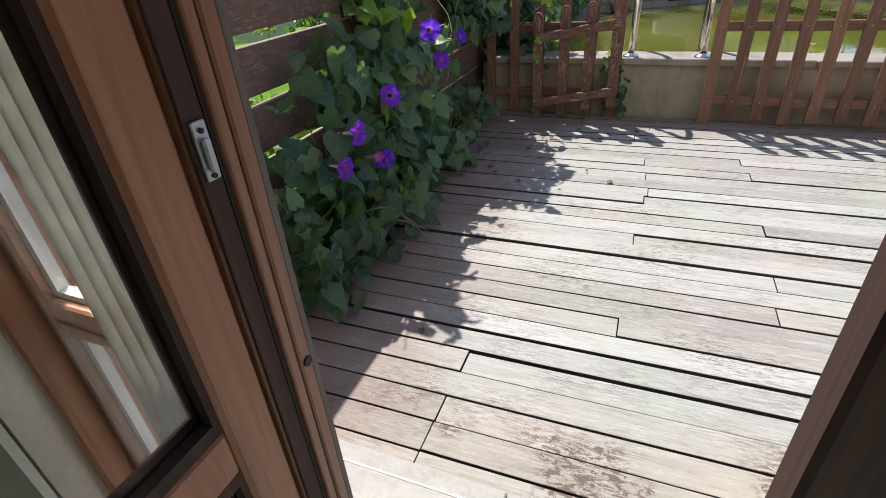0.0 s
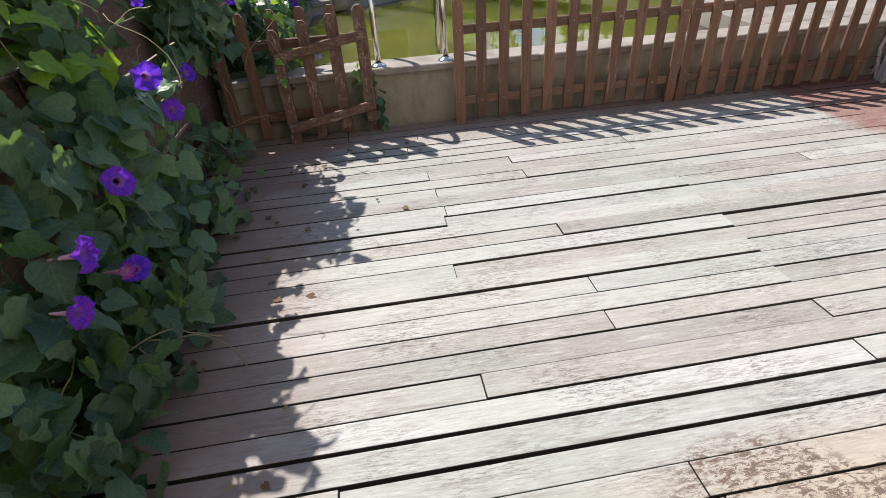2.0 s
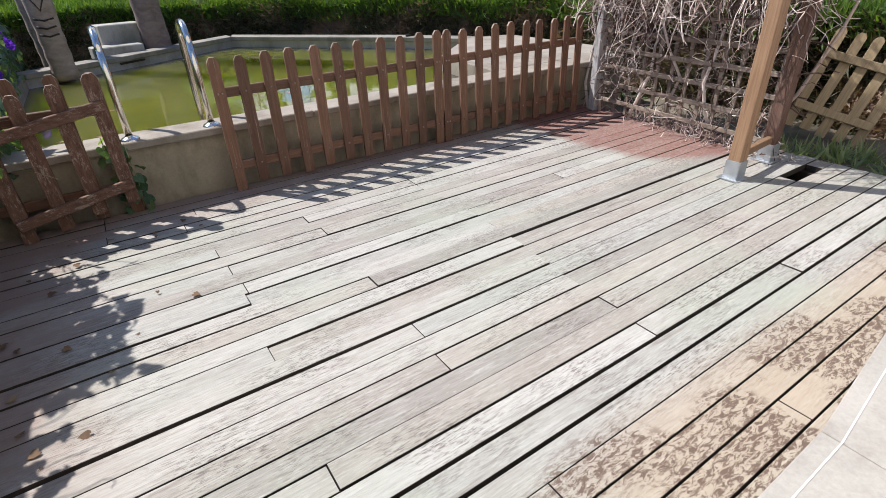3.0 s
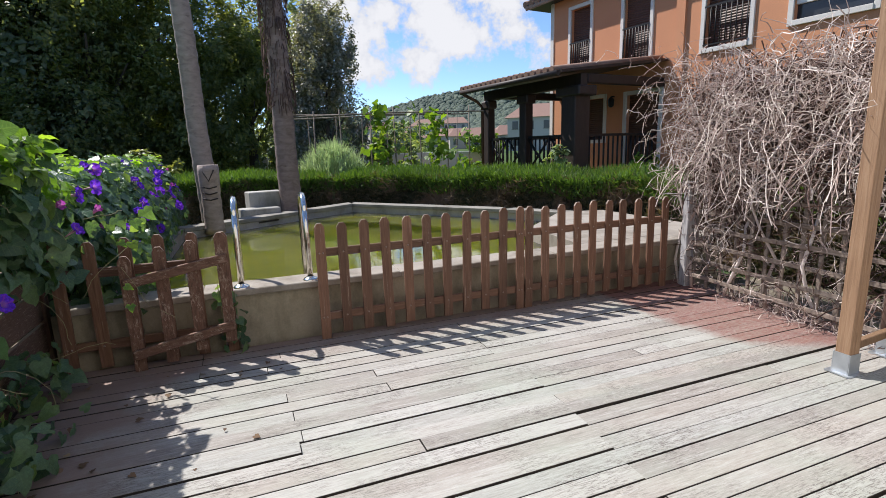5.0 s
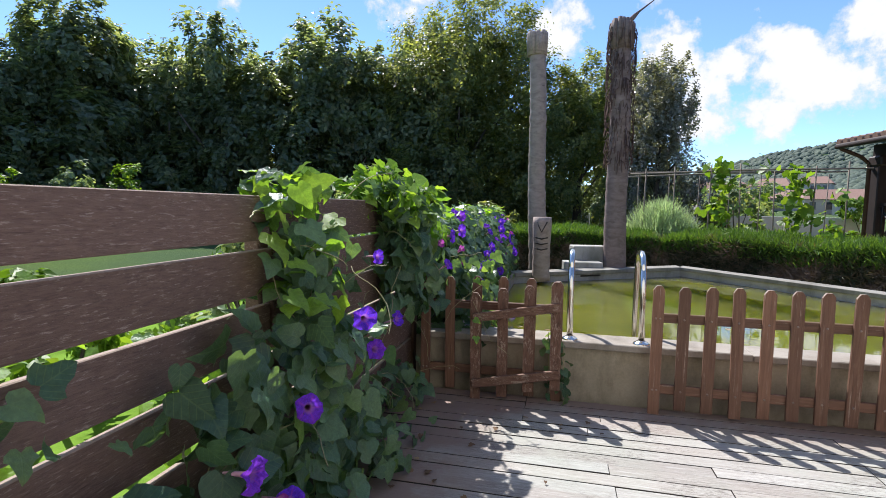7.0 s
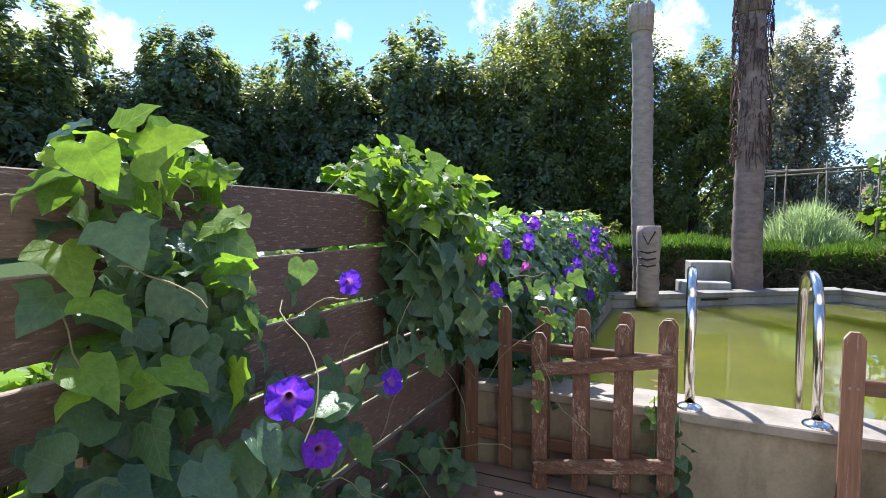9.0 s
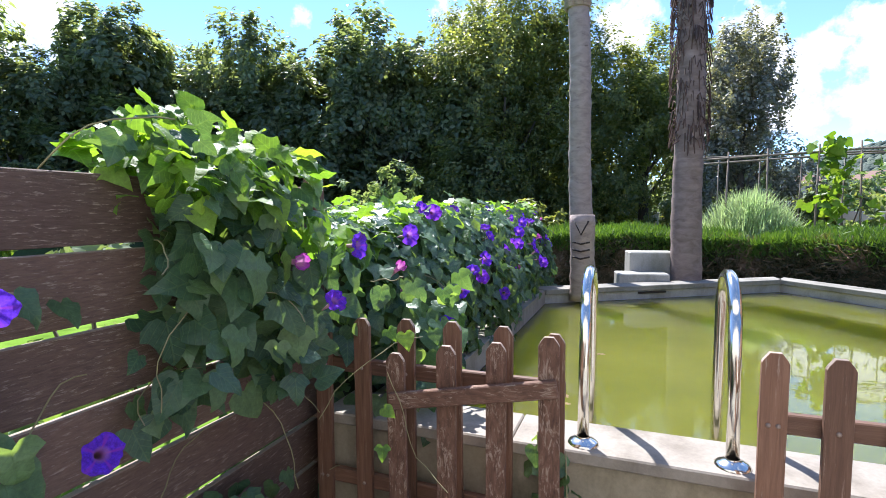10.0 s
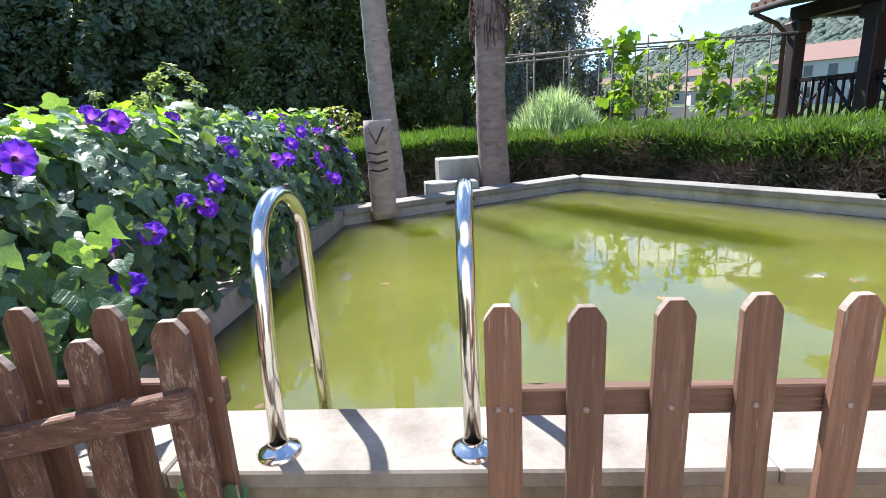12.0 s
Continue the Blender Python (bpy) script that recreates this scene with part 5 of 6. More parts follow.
def wall_vine():
    base = np.array([-1.5, 7.0, 0.3])
    v = thing("flowering_vine", base.tolist(), "dense flowering vine hanging over the pool edge", "vine", "flowering vines")
    rng = np.random.default_rng(18)
    rnd = random.Random(18)
    n = 4700
    y = rng.uniform(4.40, 9.6, n)
    a = rng.random(n)
    # cross-section: flat top from x -2.5 to -1.3, then a rounded fall to the water
    bulge = 0.10 * np.sin(y * 2.3) + 0.07 * np.sin(y * 5.1 + 1)
    end = np.clip((9.7 - y) / 0.8, 0.0, 1.0)
    endw = np.clip((8.3 - y) / 0.6, 0.0, 1.0)
    top = a < 0.45
    ang = (a - 0.45) / 0.55 * 1.75
    x = np.where(top, -2.5 + a / 0.45 * 1.2, -1.42 + (0.26 + 0.14 * endw + bulge * 0.5) * np.sin(ang))
    z = np.where(top, 1.24 + bulge * 0.5, 0.58 + 0.66 * np.cos(np.clip(ang, 0, 1.75)) - 0.25 * np.clip(ang - 1.3, 0, 1))
    z = z - 0.5 * (1 - end) + rng.normal(size=n) * 0.05 - 0.08 * np.clip((5.2 - y), 0, 1)
    loc = np.column_stack([x + rng.normal(size=n) * 0.05, y, z])
    nor = np.where(top[:, None], np.array([0.1, -0.1, 1.0]), np.column_stack([np.sin(ang) + 0.3, np.full(n, -0.25), np.cos(ang) * 0.8 + 0.55])) + rng.normal(size=(n, 3)) * 0.42
    tip = np.where(top[:, None], np.array([0.5, -0.5, -0.1]), np.array([0.35, -0.05, -0.9])) + rng.normal(size=(n, 3)) * 0.45
    size = rng.uniform(0.06, 0.122, n)
    # a skirt over the near end of the coping
    m = 150
    loc = np.vstack([loc, np.column_stack([rng.uniform(-1.38, -0.80, m), rng.uniform(4.24, 4.75, m), rng.uniform(0.40, 1.02, m)])])
    nor = np.vstack([nor, np.array([0.4, -0.7, 0.4]) + rng.normal(size=(m, 3)) * 0.4])
    tip = np.vstack([tip, np.array([0.1, -0.2, -1.0]) + rng.normal(size=(m, 3)) * 0.4])
    size = np.concatenate([size, rng.uniform(0.06, 0.12, m)])
    top = np.concatenate([top, np.zeros(m, bool)])
    n += m
    dress(v, loc - base, nor, tip, size, -loc[:, 1] + loc[:, 0] * 2, top & (rng.random(n) < 0.68))
    # solid dark core, stands in for the shade between the leaves
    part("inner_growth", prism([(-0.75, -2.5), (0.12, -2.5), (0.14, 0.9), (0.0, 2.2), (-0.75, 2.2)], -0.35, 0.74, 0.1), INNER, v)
    for k in range(40):
        yy = rnd.uniform(4.5, 9.3)
        an = rnd.choice((rnd.uniform(0.0, 0.4), rnd.uniform(0.3, 1.5), rnd.uniform(0.6, 1.5), rnd.uniform(0.7, 1.5)))
        xx = -1.42 + (0.30 + 0.16 * min(1, max(0, (8.3 - yy) / 0.6))) * math.sin(an)
        zz = 0.58 + 0.72 * math.cos(an)
        put_flower(v, (xx + 0.04 - base[0], yy - base[1], zz + 0.02 - base[2]), (0.6 + rnd.uniform(-0.5, 0.5), -0.6 + rnd.uniform(-0.5, 0.6), 0.35 + rnd.uniform(-0.3, 0.5)), rnd.uniform(0.65, 1.12), rnd.random() < 0.18)
    part("stem", joined(*[tendril(rnd, (rnd.uniform(-0.6, 0.3), rnd.uniform(-2.5, 2.4), rnd.uniform(0.3, 0.95)), (rnd.uniform(-0.5, 1), rnd.uniform(-1, 1), 0.3), rnd.uniform(0.2, 0.5)) for k in range(40)]), STEM, v, "thin pale twining stems", "stuff")


wall_vine()


def stray_plants():
    rng = np.random.default_rng(4)
    for (x, y, n, s) in ((-0.235, 4.15, 9, 0.085), (-0.34, 4.18, 10, 0.09)):
        p = thing("seedling", (x, y, 0.0), "small green vine seedling at the pool wall", "plant", "seedlings at the wall")
        for k in range(n):
            z = 0.04 + 0.05 * k
            put_leaf(p, (rng.uniform(-0.04, 0.05), rng.uniform(-0.06, 0.0), z), rng.normal(size=3) * 0.4 + np.array([0.2, -0.7, 0.5]), rng.normal(size=3) * 0.6 + np.array([0, 0, -0.4]), s * rng.uniform(0.7, 1.2), k % 2)
        part("stem", tube([(0, 0, 0), (0.01, -0.02, 0.2), (0, -0.02, 0.05 * n)], 0.003, 5), STEM, p)


stray_plants()


def gate_tendrils():
    rnd = random.Random(77)
    for (x, y, z, w) in ((-0.72, 3.99, 0.86, (-0.5, -0.1, 0.1)), (-0.86, 3.98, 0.72, (0.2, -0.5, -0.9))):
        t = thing("loose_tendril", (x, y, z), "thin pale vine tendril curling over the gate", "tendril", "loose tendrils")
        part("stem", tendril(rnd, (0, 0, 0), w, 0.48, 0.0017), STEM, t)
        for k in range(2):
            put_leaf(t, (w[0] * 0.12 * (k + 1), w[1] * 0.12 * (k + 1) - 0.01, w[2] * 0.12 * (k + 1)), np.array([0.3, -0.7, 0.6]), np.array([rnd.uniform(-1, 1), 0, -0.6]), rnd.uniform(0.05, 0.09), k + 4)
    for k in range(9):
        m = LEAVES[k % 2].copy()
        m.materials.clear()
        m.materials.append(DRYLEAF)
        ob = new("floating_leaf", m)
        ob.matrix_basis = pose(rnd.uniform(-0.8, -0.3) if k < 4 else rnd.uniform(-0.5, 2.6), rnd.uniform(4.7, 5.2) if k < 4 else rnd.uniform(5.5, 9.0), WATER_Z + 0.004, 0, 0, rnd.uniform(0, 360)) @ Matrix.Scale(rnd.uniform(0.03, 0.06), 4)
        tagged(ob, "small brown leaf floating on the green water", "leaf", "floating leaves")
    rng = np.random.default_rng(91)
    for (x, y, n) in ((4.15, 1.5, 160), (4.30, 1.95, 220), (4.12, 2.25, 120), (4.5, 1.2, 200), (4.35, 0.7, 160)):
        t = thing("weed_tuft", (x, y, -0.07), "dry weeds in the soil bed beside the deck", "weeds", "weeds in the bed")
        p = rng.normal(size=(n, 2)) * 0.10
        loc = np.column_stack([p, np.zeros(n)])
        tip = np.column_stack([p * 3, np.full(n, 0.8)]) + rng.normal(size=(n, 3)) * 0.35
        add_mesh("grass", swarm("grass", BLADE, BLADE_F, frames_of(unit(n, rng), tip), loc, rng.uniform(0.06, 0.20, n), SAGE), t)


gate_tendrils()


# ---- dry climber on the trellis ----
def build_trellis():
    # local x runs along the panel from the far post to the near one
    ax, ay, bx, by = 3.86, 4.02, 3.70, 2.24
    ang = math.degrees(math.atan2(by - ay, bx - ax))
    ln = math.hypot(bx - ax, by - ay)
    t = thing("trellis", (0, 0, 0), "weathered wooden trellis of crossed slats", "trellis")
    for k in range(9):
        z = 0.12 + k * 0.155
        part("slat", box((ln, 0.016, 0.036), (ln / 2, -0.012, z), 0.003), LATTICE, t)
    for k in range(12):
        x = 0.07 + k * (ln - 0.14) / 11
        part("slat", box((0.034, 0.014, 1.52), (x, 0.006, 0.78), 0.003), LATTICE, t)
    part("post", box((0.085, 0.085, 1.02), (-0.02, -0.02, 0.50), 0.008), OLDPOST, t, "pale flaking grey post")
    t.matrix_basis = pose(ax, ay, 0, 0, 0, ang)
    # posts of the porch with metal shoes
    for (x, y, h, lab, s) in ((3.155, 2.185, 2.75, "reddish pine post on a galvanised shoe", 0.085), (3.665, 2.235, 2.75, "vine-wrapped pine post on a galvanised shoe", 0.085)):
        p = thing("wooden_post", (x, y, 0.0), lab, "post", "pergola posts")
        part("shaft", box((s, s, h), (0, 0, h / 2 + 0.05), 0.006), POSTWOOD if x < 3.5 else REDPOST, p)
        part("shoe", joined(span((-s / 2 - 0.006, -s / 2 - 0.006, 0.0), (s / 2 + 0.006, -s / 2 - 0.001, 0.13), 0.001), span((-s / 2 - 0.006, s / 2 + 0.001, 0.0), (s / 2 + 0.006, s / 2 + 0.006, 0.13), 0.001), span((-s / 2 - 0.006, -s / 2, 0.0), (-s / 2 - 0.001, s / 2, 0.13)), span((-s / 2 - 0.03, -s / 2 - 0.03, 0.0), (s / 2 + 0.03, s / 2 + 0.03, 0.008))), GALV, p, "galvanised metal shoe")
    b = thing("brace_rail", (3.41, 2.21, 0.16), "short low wooden rail between the posts", "rail")
    part("rail", box((0.43, 0.04, 0.05), (0, 0, 0), 0.004), POSTWOOD, b)
    b.matrix_basis = pose(3.41, 2.21, 0.16, 0, 0, 5.6)
    beam = thing("pergola_beam", (3.41, 2.21, 2.80), "wooden beam over the posts", "beam")
    part("beam", box((0.78, 0.09, 0.12), (0, 0, 0.06), 0.006), POSTWOOD, beam)
    # the tangle
    rnd = random.Random(17)
    c = thing("dry_climber", (3.78, 3.1, 0.0), "leafless dry climber, a tangle of pale twigs over the trellis", "climber")
    n = 3500
    verts, faces = [], []

    def strand(pts, r):
        base = len(verts)
        for i, p in enumerate(pts):
            d = (pts[min(i + 1, len(pts) - 1)] - pts[max(i - 1, 0)]).normalized()
            u = d.orthogonal().normalized()
            w = d.cross(u)
            for k in range(3):
                a = 2.094 * k
                verts.append(tuple(p + r * (math.cos(a) * u + math.sin(a) * w)))
        for i in range(len(pts) - 1):
            for k in range(3):
                a, b = base + i * 3 + k, base + i * 3 + (k + 1) % 3
                faces.append((a, b, b + 3, a + 3))
    for k in range(n):
        f = rnd.random()
        y = 4.14 - 1.95 * f
        x = 3.87 - 0.18 * f
        top = 2.02 + 0.10 * math.sin(y * 5) - 0.1 * f
        low = rnd.random() < 0.15
        z = rnd.uniform(0.02, 1.0) if low else 0.85 + (top - 0.85) * rnd.random() ** (0.85 - 0.35 * f)
        if low and f > 0.3 and rnd.random() < 0.5:
            z = rnd.uniform(0.01, 0.12)
        thick = 0.045 if z < 0.9 else 0.17 + 0.13 * min(1, (z - 0.9))
        p = Vector((x - 3.78 + rnd.gauss(0.02 if z < 0.9 else -0.03, thick), y - 3.1 + rnd.gauss(0, 0.03), z))
        d = Vector((rnd.gauss(0, 0.7), rnd.gauss(0, 0.9), rnd.gauss(0.1, 0.8))).normalized()
        pts = [p]
        ln_ = rnd.uniform(0.12, 0.34) if z < 0.9 else rnd.uniform(0.16, 0.52)
        for s in range(6):
            d = (d + Vector((rnd.gauss(0, 0.58), rnd.gauss(0, 0.6), rnd.gauss(-0.12, 0.55)))).normalized()
            p = p + d * ln_ / 6
            pts.append(p)
        strand(pts, rnd.choice((0.0015, 0.002, 0.0026, 0.0036)))
    # long strands drooping from the crest
    for k in range(130):
        y = 2.2 + 1.7 * rnd.random() ** 1.3
        p = Vector((rnd.gauss(-0.10, 0.10), y - 3.1, rnd.uniform(1.45, 1.95)))
        pts, d = [p], Vector((rnd.gauss(-0.2, 0.3), rnd.gauss(0, 0.3), -0.6))
        for s in range(9):
            d = (d + Vector((rnd.gauss(0.03, 0.14), rnd.gauss(0, 0.20), -0.12 + rnd.gauss(0, 0.1)))).normalized()
            p = p + d * rnd.uniform(0.07, 0.12)
            pts.append(p)
        strand(pts, rnd.choice((0.0028, 0.0036, 0.0045)))
    for k in range(90):
        y = rnd.uniform(2.3, 4.1)
        pts = [Vector((rnd.uniform(-0.15, 0.05), y - 3.1, rnd.uniform(1.7, 2.0)))]
        d = Vector((rnd.gauss(-0.3, 0.5), rnd.gauss(0, 0.5), 0.9)).normalized()
        for s in range(4):
            d = (d + Vector((rnd.gauss(0, 0.3), rnd.gauss(0, 0.3), rnd.gauss(-0.1, 0.2)))).normalized()
            pts.append(pts[-1] + d * 0.075)
        strand(pts, 0.003)
    me = bpy.data.meshes.new("twigs")
    me.from_pydata(verts, [], faces)
    me.materials.append(TWIG)
    add_mesh("twig_tangle", me, c)
    # darker growth packed inside
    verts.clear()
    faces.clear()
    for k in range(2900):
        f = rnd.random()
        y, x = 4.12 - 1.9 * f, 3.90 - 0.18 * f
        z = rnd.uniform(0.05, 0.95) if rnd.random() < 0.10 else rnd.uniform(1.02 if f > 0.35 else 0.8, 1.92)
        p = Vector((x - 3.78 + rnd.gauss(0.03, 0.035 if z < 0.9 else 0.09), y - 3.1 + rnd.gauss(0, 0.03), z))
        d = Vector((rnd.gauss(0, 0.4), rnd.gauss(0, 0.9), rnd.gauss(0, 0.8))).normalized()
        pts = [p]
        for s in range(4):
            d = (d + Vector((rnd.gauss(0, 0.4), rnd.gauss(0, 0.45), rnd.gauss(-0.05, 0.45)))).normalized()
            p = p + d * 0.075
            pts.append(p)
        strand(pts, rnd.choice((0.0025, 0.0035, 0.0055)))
    me = bpy.data.meshes.new("inner_twigs")
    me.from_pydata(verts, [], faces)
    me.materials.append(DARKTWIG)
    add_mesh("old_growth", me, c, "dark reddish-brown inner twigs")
    bms = []
    for y0 in (2.4, 2.75, 3.2, 3.6, 3.95, 4.1):
        pts = [Vector((0.05, y0 - 3.1, 0.0))]
        for s in range(8):
            pts.append(pts[-1] + Vector((rnd.gauss(0, 0.03), rnd.gauss(0, 0.07), 0.22)))
        bms.append(tube(pts, [0.016 - 0.0014 * i for i in range(9)], 6))
    part("stem", joined(*bms), TWIG, c, "thicker woody stems", "stuff")
    # loose pale panel beyond
    picket_panel((4.46, 2.50, 0.06), 5, 0.125, 0.78, (PALE_PANEL, PALE_PANEL), "pale loose picket panel leaning in the bed by the hedge", seed=12, turn=-70, roll=14, lean=-14, rails=(0.18, 0.58), lift=0.0, front=False)


build_trellis()


# ---- neighbouring house ----
H_AT, H_TURN = (9.14, 14.63, 0.30), math.degrees(math.atan2(-0.990, 0.139))
# local x runs along the front, local y into the house, z from the ground


def build_neighbour():
    h = thing("house", H_AT, "orange rendered two-storey house with tiled roof and porch", "house")
    zf, ztop = 3.12, 5.36
    ops = [(0.85, 1.63, zf, 4.93), (2.83, 3.66, zf, 4.97), (5.15, 6.15, zf, 4.97), (7.0, 8.3, 3.32, 4.85)]
    low = [(1.40, 2.22, 1.20, 2.34), (3.02, 4.05, 0.05, 2.32), (6.4, 7.6, 0.9, 2.2)]
    # front wall cut around its openings, storey by storey
    x0, x1 = 0.0, 12.0
    for z0, z1, row in ((-0.3, 2.9, low), (2.9, ztop, ops)):
        xs = x0
        for a, b, c, d in sorted(row):
            part("wall", span((xs, 0, z0), (a, 0.25, z1)), ORANGE, h)
            part("wall", span((a, 0, z0), (b, 0.25, c)), ORANGE, h)
            part("wall", span((a, 0, d), (b, 0.25, z1)), ORANGE, h)
            xs = b
        part("wall", span((xs, 0, z0), (x1, 0.25, z1)), ORANGE, h)
    part("wall", span((x0, 0.25, -0.3), (x0 + 0.25, 8.0, ztop)), ORANGE, h)
    part("wall", span((x0, 8.0, -0.3), (x1, 8.25, ztop)), ORANGE, h)
    part("wall", span((x1 - 0.25, 0.25, -0.3), (x1, 8.0, ztop)), ORANGE, h)
    part("pilaster", span((4.42, -0.06, 0), (4.66, 0.0, ztop)), ORANGE, h)
    part("corner_trim", span((x0 - 0.03, -0.03, 0.0), (x0 + 0.10, 0.0, ztop)), CREAM, h)
    for i, (a, b, c, d) in enumerate(ops + low):
        w = part("window", joined(span((a - 0.10, -0.04, c - 0.10), (a, 0.03, d + 0.10), 0.005), span((b, -0.04, c - 0.10), (b + 0.10, 0.03, d + 0.10), 0.005), span((a, -0.04, d), (b, 0.03, d + 0.10), 0.005), span((a, -0.06, c - 0.10), (b, 0.03, c), 0.005)), CREAM, h, "cream surround")
        rows = int((d - c) / 0.055)
        bm = bmesh.new()
        prev = None
        for k in range(rows * 2 + 1):
            z, yy = c + 0.002 + k * (d - c - 0.004) / (rows * 2), 0.10 if k % 2 else 0.115
            row = (bm.verts.new((a, yy, z)), bm.verts.new((b, yy, z)))
            if prev:
                bm.faces.new((prev[0], prev[1], row[1], row[0]))
            prev = row
        if i != 3:
            part("shutter", bm, SHUTTER, w, "closed brown roller shutter")
        else:
            bm.free()
            part("pane", span((a, 0.12, c), (b, 0.14, d)), SHADEGLASS, w)
            part("sash", joined(span((a, 0.06, c + 0.30), (b, 0.12, c + 0.40)), span((a + 0.66, 0.06, c + 0.4), (a + 0.74, 0.12, d)), span((a, 0.06, c + 0.4), (a + 0.07, 0.12, d))), WHITEBAR, w)
        if i < 3:
            for k in range(9):
                xx = a + 0.03 + k * (b - a - 0.06) / 8
                part("baluster", tube([(xx, -0.05, c + 0.03), (xx, -0.05, c + 0.86)], 0.013, 5), IRON, w)
            part("handrail", span((a, -0.065, c + 0.85), (b, -0.035, c + 0.89)), IRON, w)
            part("bottom_rail", span((a, -0.065, c + 0.05), (b, -0.035, c + 0.08)), IRON, w)
    # main roof with wide eaves
    roof = part("roof", prism([(x0 - 0.80, -0.34), (x1 + 0.5, -0.34), (x1 + 0.5, 0.6), (x0 - 0.80, 0.6)], ztop - 0.06, ztop + 0.02), DARKBEAM, h, "dark wooden eave soffit")
    run, drop = 4.9, 1.6
    for k in range(47):
        x = x0 - 0.80 + k * 0.285
        bm = tube([(x, -0.42, ztop + 0.07), (x, -0.42 + run, ztop + 0.07 + drop)], 0.11, 8)
        part("roof_tile", bm, CLAY, roof)
    part("roof_deck", prism([(x0 - 0.80, -0.38), (x1 + 0.5, -0.38), (x1 + 0.5, 4.1), (x0 - 0.80, 4.1)], 0, 0.05), CLAY, roof, at=pose(0, 0.27, ztop + 0.02) @ pose(0, -0.3, 0, math.degrees(math.atan2(drop, run)), 0, 0))
    part("fascia", span((x0 - 0.82, -0.40, ztop - 0.06), (x1 + 0.5, -0.34, ztop + 0.08)), DARKBEAM, roof)
    part("gable", prism([(x0, 0.25), (x0 + 0.25, 0.25), (x0 + 0.25, 8.0), (x0, 8.0)], ztop, ztop + 0.3), ORANGE, h)
    part("flue", tube([(0.25, 0.9, ztop + 0.3), (0.25, 0.9, ztop + 1.5)], 0.05, 10), GALV, h)
    # porch: posts, beams, tiled lean-to, railing
    pz0, pz1 = 2.60, 3.02
    y0, y1 = -3.40, 0.0
    px0, px1 = 0.25, 4.25
    slope = math.degrees(math.atan2(pz1 - pz0, y1 - y0))
    porch = part("porch_roof", prism([(px0, 0), (px1, 0), (px1, 3.42), (px0, 3.42)], 0.0, 0.06), DARKBEAM, h, "dark timber porch roof with clay tiles", at=pose(0, y0, pz0) @ pose(0, 0, 0, slope, 0, 0))
    for k in range(18):
        x = px0 + 0.05 + k * 0.22
        part("roof_tile", tube([(x, -0.10, 0.09), (x, 3.40, 0.09)], 0.075, 8), CLAY, porch)
    part("gutter", tube([(px0, -0.10, 0.0), (px1, -0.10, 0.0)], 0.06, 8), DARKBEAM, porch)
    part("beam", span((px0 + 0.1, -2.80, 2.36), (px1 - 0.05, -2.60, 2.62), 0.01), DARKBEAM, h)
    part("beam", span((0.37, -2.6, 2.42), (0.55, 0.0, 2.62), 0.01), DARKBEAM, h)
    part("beam", span((4.02, -2.6, 2.42), (4.22, -0.06, 2.62), 0.01), DARKBEAM, h)
    for x, y, s in ((0.47, -2.7, 0.24), (2.15, -2.7, 0.26), (3.94, -2.7, 0.46)):
        part("post", joined(span((x - s / 2, y - s / 2, -0.2), (x + s / 2, y + s / 2, 2.37), 0.02), span((x - s * 0.85, y - s * 0.6, 2.14), (x + s * 0.85, y + s * 0.6, 2.358), 0.03)), DARKBEAM, h, "dark timber porch post")
    part("downpipe", tube([(px0 + 0.05, y0 - 0.05, 2.54), (px0 + 0.05, -3.0, 2.36), (px0 + 0.02, -2.80, 2.2), (px0 + 0.02, -2.80, -0.2)], 0.045, 8), SHUTTER, h)
    rail = part("porch_railing", span((0.47, -2.74, 1.26), (3.94, -2.66, 1.32)), IRON, h, "dark wooden railing with crossed bars")
    part("bottom_rail", span((0.47, -2.74, 0.34), (3.94, -2.66, 0.40)), IRON, rail)
    for x in (0.47, 3.94):
        part("side_rail", span((x - 0.04, -2.66, 1.26), (x + 0.04, 0, 1.32)), IRON, rail)
        part("side_rail", span((x - 0.04, -2.66, 0.34), (x + 0.04, 0, 0.40)), IRON, rail)
        for k in range(17):
            part("baluster", tube([(x, -2.55 + k * 0.155, 0.36), (x, -2.55 + k * 0.155, 1.29)], 0.022, 4), IRON, rail)
    for k in range(4):
        xa, xb = 0.5 + k * 0.86, 0.5 + (k + 1) * 0.86
        part("cross_bar", tube([(xa, -2.7, 0.38), (xb, -2.7, 1.28)], 0.028, 4), IRON, rail)
        part("cross_bar", tube([(xa, -2.7, 1.28), (xb, -2.7, 0.38)], 0.028, 4), IRON, rail)
        for j in range(5):
            part("baluster", tube([(xa + j * 0.17, -2.72, 0.34), (xa + j * 0.17, -2.72, 1.30)], 0.022 if j else 0.035, 4), IRON, rail)
    part("porch_floor", span((0.25, -2.9, -0.3), (4.25, 0.0, 0.05)), CONCRETE, h)
    lamp = part("wall_lamp", joined(lathe([(0.03, 0.0), (0.075, 0.04), (0.085, 0.20), (0.03, 0.27), (0.002, 0.30)], 8), span((-0.012, 0, 0.27), (0.012, 0.12, 0.30))), IRON, h, "small iron wall lantern", at=pose(2.58, -0.12, 2.05))
    h.matrix_basis = pose(*H_AT, 0, 0, H_TURN)


build_neighbour()


